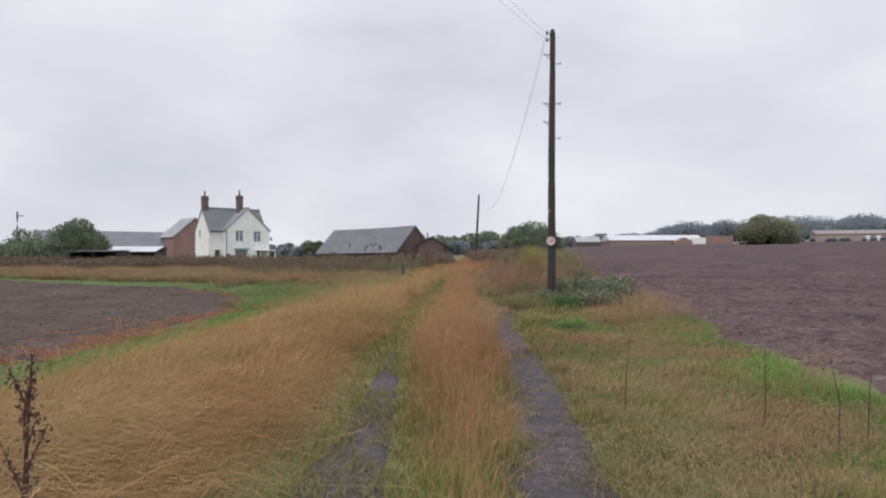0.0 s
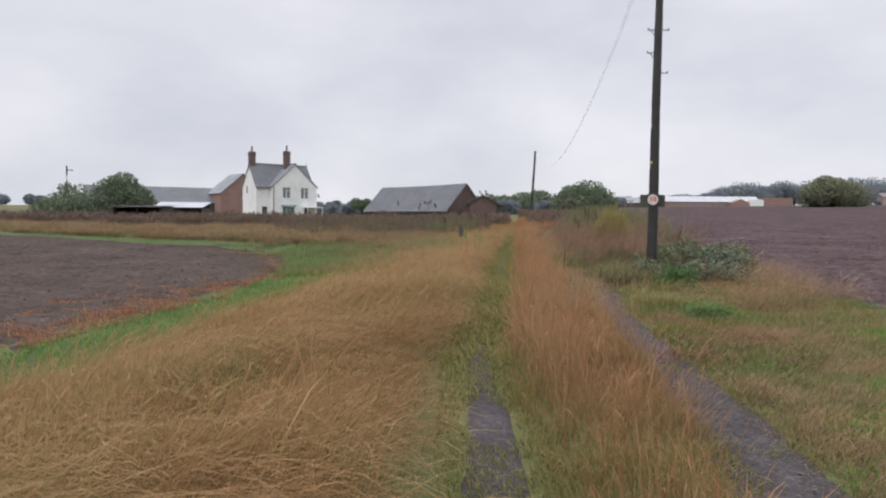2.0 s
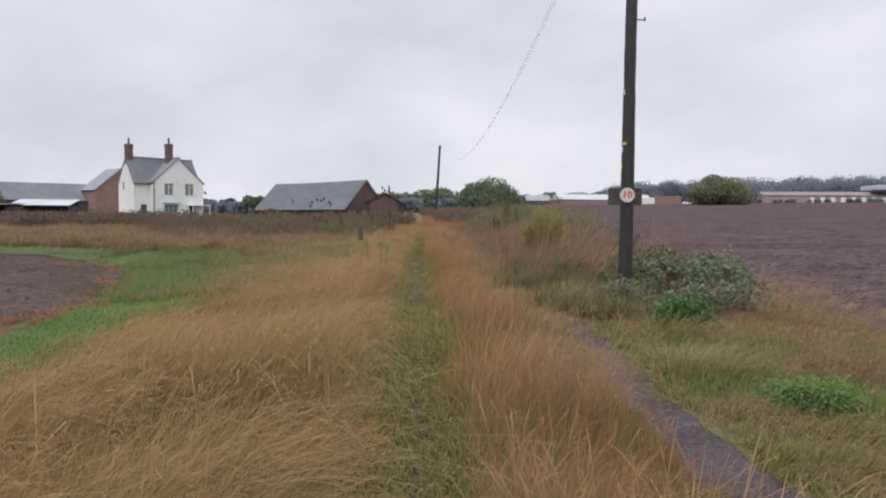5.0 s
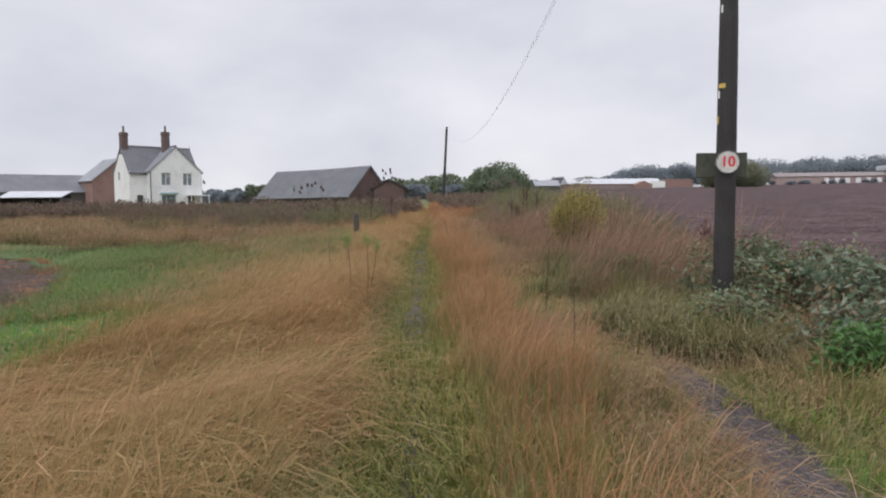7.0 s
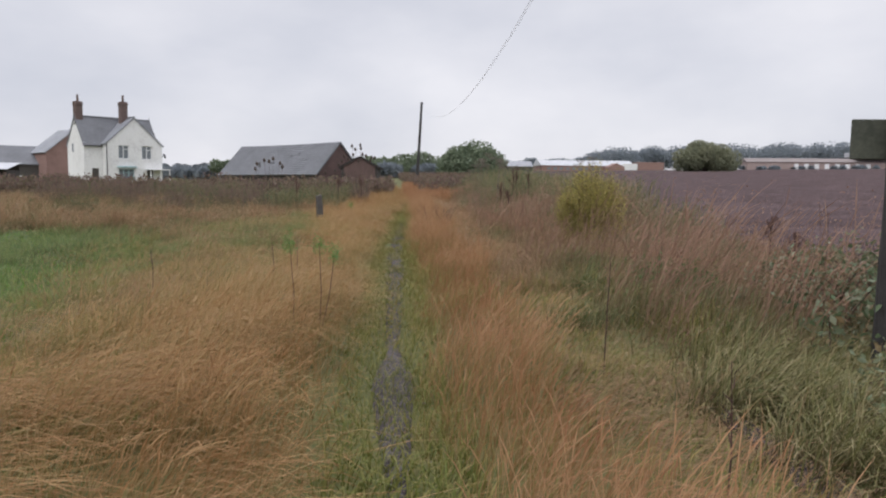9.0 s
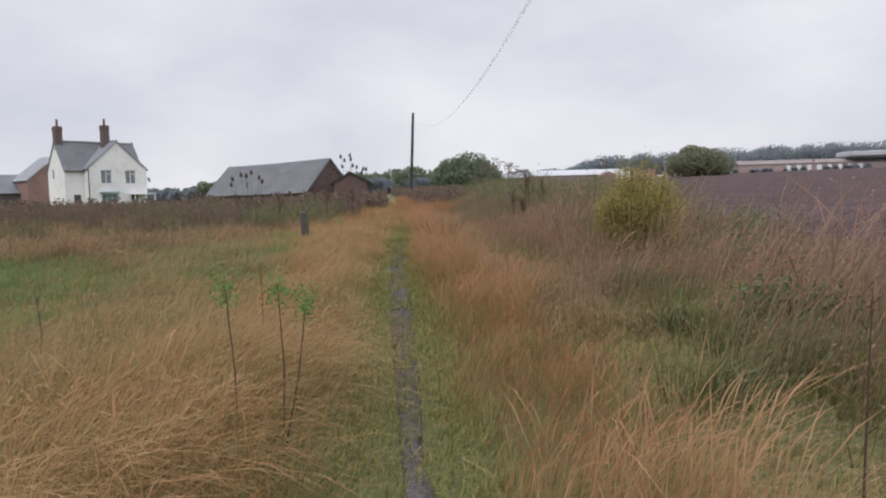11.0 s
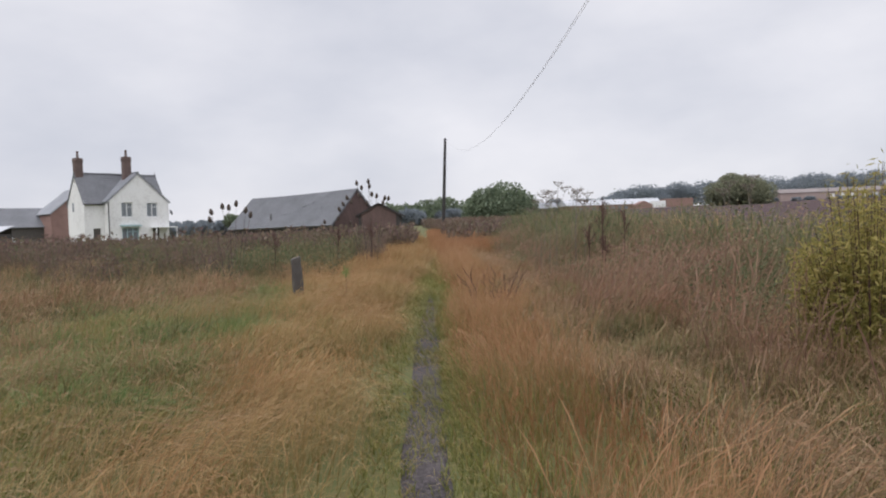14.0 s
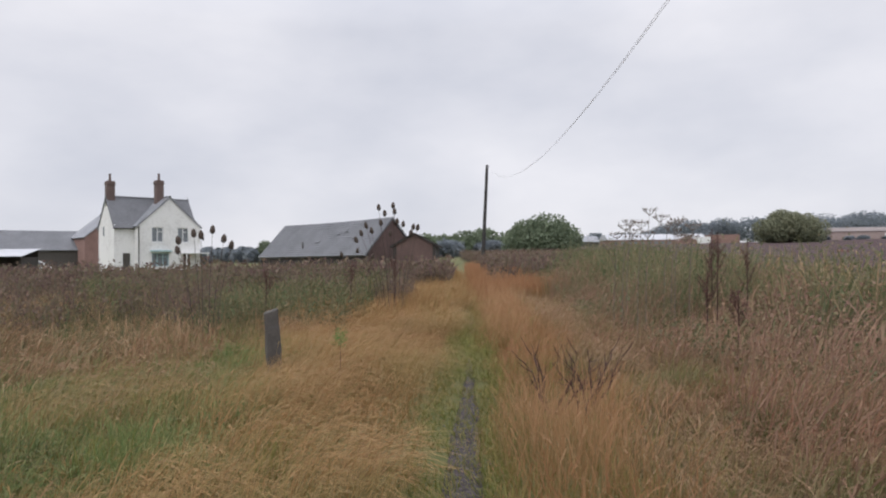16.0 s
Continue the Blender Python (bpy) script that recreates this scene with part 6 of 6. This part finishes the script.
M_TEASEL = rough_surface("dead_teasel", (0.035, 0.026, 0.022), (0.10, 0.075, 0.06), 30.0, 0.95, 0.6, 4.0, 0.004)
teasel_clump(-3.9, 43.2, [(-0.42, 0, 2.28), (-0.2, 0.1, 2.40), (-0.02, -0.1, 2.36), (0.08, 0.2, 2.46), (0.32, 0, 2.3), (0.36, 0.3, 2.2), (-0.5, 0.2, 2.12)], 63, "dead brown teasel with a spiny seed head")
teasel_clump(-0.95, 47.5, [(-0.34, 0, 3.12), (-0.22, 0.2, 3.0), (-0.3, 0.1, 2.78), (-0.02, 0, 3.16), (0.0, 0.2, 3.04), (-0.62, 0, 2.72), (-0.74, 0.1, 2.55), (-0.5, 0, 2.6), (0.06, 0.1, 2.8),
                               (0.2, 0, 2.74), (0.42, 0.1, 2.68), (0.52, 0, 2.66), (0.36, 0.2, 2.55), (-0.85, 0.1, 2.4), (-0.1, 0.3, 2.55)], 64, "dead brown teasel with a spiny seed head")
teasel_clump(-2.2, 50.5, [(-0.3, 0, 2.1), (0.1, 0.1, 2.2), (0.5, 0, 2.05)], 65, "dead brown teasel with a spiny seed head")


def umbel_clump(x, y, n, seed, h0, h1):
    r = np.random.default_rng(seed)
    for i in range(n):
        px, py = x + r.normal(0, 0.32), y + r.normal(0, 0.4)
        u = thing("hogweed", on_land(px, py), "dead hogweed stem with bare umbels", "hogweed", group="dead hogweed stems")
        h = h0 + (h1 - h0) * r.random()
        part("stem", tube(bmesh.new(), [(0, 0, -0.05), (0.04, 0.02, h * 0.6), (0.09, 0.0, h)], [0.008, 0.006, 0.004], 5), M_UMBEL, u)
        for j in range(2):
            top = Vector((0.09, 0, h)) if j == 0 else Vector((0.09 + r.normal(0, 0.16), r.normal(0, 0.12), h - 0.12 - 0.1 * r.random()))
            b = bmesh.new()
            if j:
                tube(b, [(0.05, 0.01, h * 0.72), tuple(top)], [0.006, 0.004], 4)
            for k in range(11):
                a = 2 * math.pi * k / 11
                rr = 0.12 * (0.6 + 0.5 * r.random())
                e = top + Vector((math.cos(a) * rr, math.sin(a) * rr, 0.07 + 0.02 * r.random()))
                tube(b, [tuple(top), tuple(e)], [0.003, 0.002], 4)
                for q in range(4):
                    tube(b, [tuple(e), tuple(e + Vector(r.normal(0, 0.016, 3)) + Vector((0, 0, 0.02)))], [0.0035, 0.0045], 4)
            part("umbel", b, M_UMBEL, u)


M_UMBEL = rough_surface("dry_umbel", (0.10, 0.082, 0.068), (0.22, 0.18, 0.148), 30.0, 0.9, 0.3, 4.0, 0.002)
umbel_clump(3.5, 41.9, 5, 66, 1.75, 2.05)
umbel_clump(3.1, 42.6, 4, 68, 1.65, 1.9)
umbel_clump(5.4, 38.4, 2, 67, 1.7, 1.9)


def dock(x, y, h, seed, low=0.56, wide=0.6):
    r = np.random.default_rng(seed)
    d = thing("dock", on_land(x, y), "dead dark brown dock with seeding spikes", "dock", group="dead docks")
    st = bmesh.new()
    tube(st, [(0, 0, -0.03), (0.03, 0, h * 0.5), (0.05, 0.02, h)], [0.012, 0.009, 0.004], 5)
    pts = []
    for k in range(9):
        z0 = h * (low + (0.9 - low) * k / 9)
        a = r.random() * 6.28
        L = min(0.3, 0.24 * h) * (1 - 0.06 * k)
        e = np.array([0.03 + math.cos(a) * L * wide, math.sin(a) * L * wide, z0 + L])
        b = np.array([0.03, 0, z0])
        tube(st, [tuple(b), tuple(e)], [0.005, 0.002], 4)
        t = 0.25 + 0.75 * r.random(48)
        pts.append(b + (e - b) * t[:, None] + r.normal(0, 0.014, (48, 3)))
    t = 0.68 + 0.32 * r.random(150)
    pts.append(np.stack([0.05 * t, 0.02 * t, h * t], 1) + r.normal(0, 0.014, (150, 3)))
    part("stem", st, M_TWIG, d)
    sd = leaf_mesh("seed_mass", np.concatenate(pts), 0.011, M_DOCK, seed)
    sd.parent = d


dock(-1.56, 4.15, 1.15, 71, 0.3, 0.42)
for i, (x, y, h) in enumerate(((3.9, 41.2, 1.75), (4.45, 41.5, 1.6), (4.2, 42.2, 1.8), (3.3, 40.0, 1.25), (3.4, 39.3, 1.05), (-0.95, 47.0, 1.4), (-1.8, 46.0, 1.3), (-3.2, 44.5, 1.2), (5.2, 28.2, 1.0), (4.6, 26.6, 0.9))):
    dock(x, y, h, 72 + i)


def thin_stalk(x, y, h, seed):
    r = np.random.default_rng(seed)
    s = thing("dead_stalk", on_land(x, y), "thin dark dead weed stalk standing in grass", "weed stalk", group="dead stalks")
    st = bmesh.new()
    tube(st, [(0, 0, -0.03), (0.015, 0, h * 0.5), (0.01 + r.normal(0, 0.03), 0.01, h)], [0.006, 0.0045, 0.002], 5)
    for k in range(7):
        z = h * (0.45 + 0.08 * k)
        a = r.random() * 6.28
        tube(st, [(0.012, 0, z), (0.012 + 0.05 * math.cos(a), 0.05 * math.sin(a), z + 0.05)], [0.003, 0.0015], 4)
    part("stem", st, M_TWIG, s)


for i, (x, y, h) in enumerate(((2.0, 8.6, 0.75), (3.1, 7.9, 0.7), (3.3, 7.0, 0.8), (3.7, 7.3, 0.6), (1.25, 23.5, 1.0), (1.0, 21.0, 0.8), (-1.85, 27.9, 0.75), (-1.55, 28.0, 0.72), (-3.2, 27.2, 0.7), (4.4, 25.6, 1.2), (4.9, 26.5, 1.25), (3.3, 27.5, 1.1), (5.6, 34.0, 1.1))):
    thin_stalk(x, y, h, 90 + i)


def leafy_weed(x, y, h, seed, stems):
    """A tall weed: bare dark stems, each with a tuft of fresh leaves at its top."""
    r = np.random.default_rng(seed)
    w = thing("leafy_weed", on_land(x, y), "tall weed with bare stem and fresh green top", "weed", group="leafy weeds")
    for k in range(stems):
        tip = Vector((0.05 * k + r.normal(0, 0.04), r.normal(0, 0.04), h * (1 - 0.08 * k)))
        part("stem", tube(bmesh.new(), [(0, 0, -0.03), tuple(tip * 0.5 + Vector((0.02, 0, 0))), tuple(tip)], [0.0045, 0.004, 0.002], 5), M_TWIG, w)
        d = r.normal(0, 1, (240, 3)) * np.array([0.035, 0.035, 0.05])
        lf = leaf_mesh("leaves", d + np.array(tip) - np.array([0, 0, 0.04]), 0.0085, M_FRESH, seed + k, 0.2, 1.6)
        lf.parent = w


leafy_weed(-1.27, 24.9, 0.95, 401, 1)
leafy_weed(-1.04, 24.95, 0.93, 402, 2)
leafy_weed(-1.15, 39.0, 0.62, 403, 1)


def twig_shrub(x, y):
    r = np.random.default_rng(99)
    s = thing("twig_shrub", on_land(x, y), "small leafless reddish-brown branching shrub", "shrub")
    for k in range(11):
        b = bmesh.new()
        side = -0.32 if k % 2 else 0.3
        p = Vector((side * 0.5 + r.normal(0, 0.04), r.normal(0, 0.06), 0))
        d = Vector((side * 1.1 + r.normal(0, 0.45), r.normal(0, 0.25), 1.0)).normalized()
        line = [p.copy()]
        for j in range(6):
            p = p + d * 0.098 * (0.8 + 0.4 * r.random())
            d = (d + Vector(r.normal(0, 0.17, 3)) + Vector((0, 0, 0.06))).normalized()
            line.append(p.copy())
            if j > 0:
                e = (d + Vector(r.normal(0, 0.55, 3))).normalized()
                tube(b, [tuple(p), tuple(p + e * 0.09), tuple(p + e * 0.18 + Vector((0, 0, 0.03)))], [0.006, 0.004, 0.002], 4)
        tube(b, [tuple(q) for q in line], [0.013, 0.012, 0.010, 0.008, 0.006, 0.004, 0.002], 6)
        part("branch", b, M_TWIG, s)


twig_shrub(1.15, 37.7)


def fence_post(x, y, top):
    g = float(land(x, y))
    h = top - g
    p = thing("fence_post", pose(x, y, g, 0, -3, 20), "weathered grey wooden post standing in tall grass", "post")
    bm = bmesh.new()
    box(bm, -0.085, 0.085, -0.07, 0.07, -0.3, h, 0.014)
    bmesh.ops.subdivide_edges(bm, edges=[e for e in bm.edges if abs(e.verts[0].co.z - e.verts[1].co.z) > 0.3], cuts=6)
    for v in bm.verts:
        v.co.x += 0.008 * math.sin(v.co.z * 9 + v.co.y * 30)
        v.co.y += 0.006 * math.cos(v.co.z * 7)
        if v.co.z > h - 0.05:
            v.co.z += 0.25 * v.co.x
    part("shaft", bm, M_GREYWOOD, p)
    w = bmesh.new()
    tube(w, [(-0.09, -0.075, h * 0.75), (0.09, -0.08, h * 0.75), (0.1, 0.075, h * 0.76)], 0.003, 4)
    part("wire_loop", w, M_IRON, p)


fence_post(-2.03, 39.9, 1.37)


# ---- loose stones and clods ----
def stones():
    r = np.random.default_rng(31)
    first = []
    for k in range(4):
        bm = bmesh.new()
        bmesh.ops.create_icosphere(bm, subdivisions=1, radius=1.0)
        for v in bm.verts:
            v.co = Vector((v.co.x * (0.8 + 0.4 * r.random()), v.co.y * (0.7 + 0.4 * r.random()), v.co.z * 0.55 * (0.8 + 0.4 * r.random())))
        me = bpy.data.meshes.new("stone")
        bm.to_mesh(me)
        bm.free()
        first.append(me)
    for me in first:
        me.materials.append(M_STONE)
    east = bpy.data.objects["track_east"]
    west = bpy.data.objects["track_west"]
    for i in range(420):
        y = 3.5 + 11 * r.random() if i < 280 else 4 + 34 * r.random()
        par, line, hw = (east, track_east, 0.3) if i < 210 else (west, track_west, 0.2)
        x = float(line(y)) + hw * (2 * r.random() - 1)
        ob = new("stone", first[i % 4])
        ob.parent = par
        s = 0.006 + 0.012 * r.random() ** 2
        ob.location = (x, y, float(land(x, y)) + 0.022)
        ob.rotation_euler = (0, 0, 6.28 * r.random())
        ob.scale = (s, s, s)
    # clods lying on the ploughed land
    e = bpy.data.objects["field_east"]
    wst = bpy.data.objects["field_west"]
    for i in range(520):
        if i < 300:
            y = 7 + 38 * r.random() ** 1.3
            x = float(field_east_edge(y)) + 0.3 + 5 * r.random() ** 1.3
            par = e
        else:
            y = 8 + 24 * r.random()
            x = float(field_west_edge(y)) - 0.3 - 5 * r.random()
            par = wst
        ob = new("clod", CLODS[i % 4])
        ob.parent = par
        s = 0.015 + 0.035 * r.random() ** 2
        ob.location = (x, y, float(clods(np.array([x]), np.array([y]))[0]) + s * 0.15)
        ob.rotation_euler = (0.5 * r.random(), 0.5 * r.random(), 6.28 * r.random())
        ob.scale = (s, s, s)


CLODS = []
_r = np.random.default_rng(77)
for _k in range(4):
    _bm = bmesh.new()
    bmesh.ops.create_icosphere(_bm, subdivisions=1, radius=1.0)
    for _v in _bm.verts:
        _v.co = _v.co * (0.7 + 0.5 * _r.random())
    _me = bpy.data.meshes.new("clod")
    _bm.to_mesh(_me)
    _bm.free()
    _me.materials.append(M_CLOD)
    CLODS.append(_me)
stones()
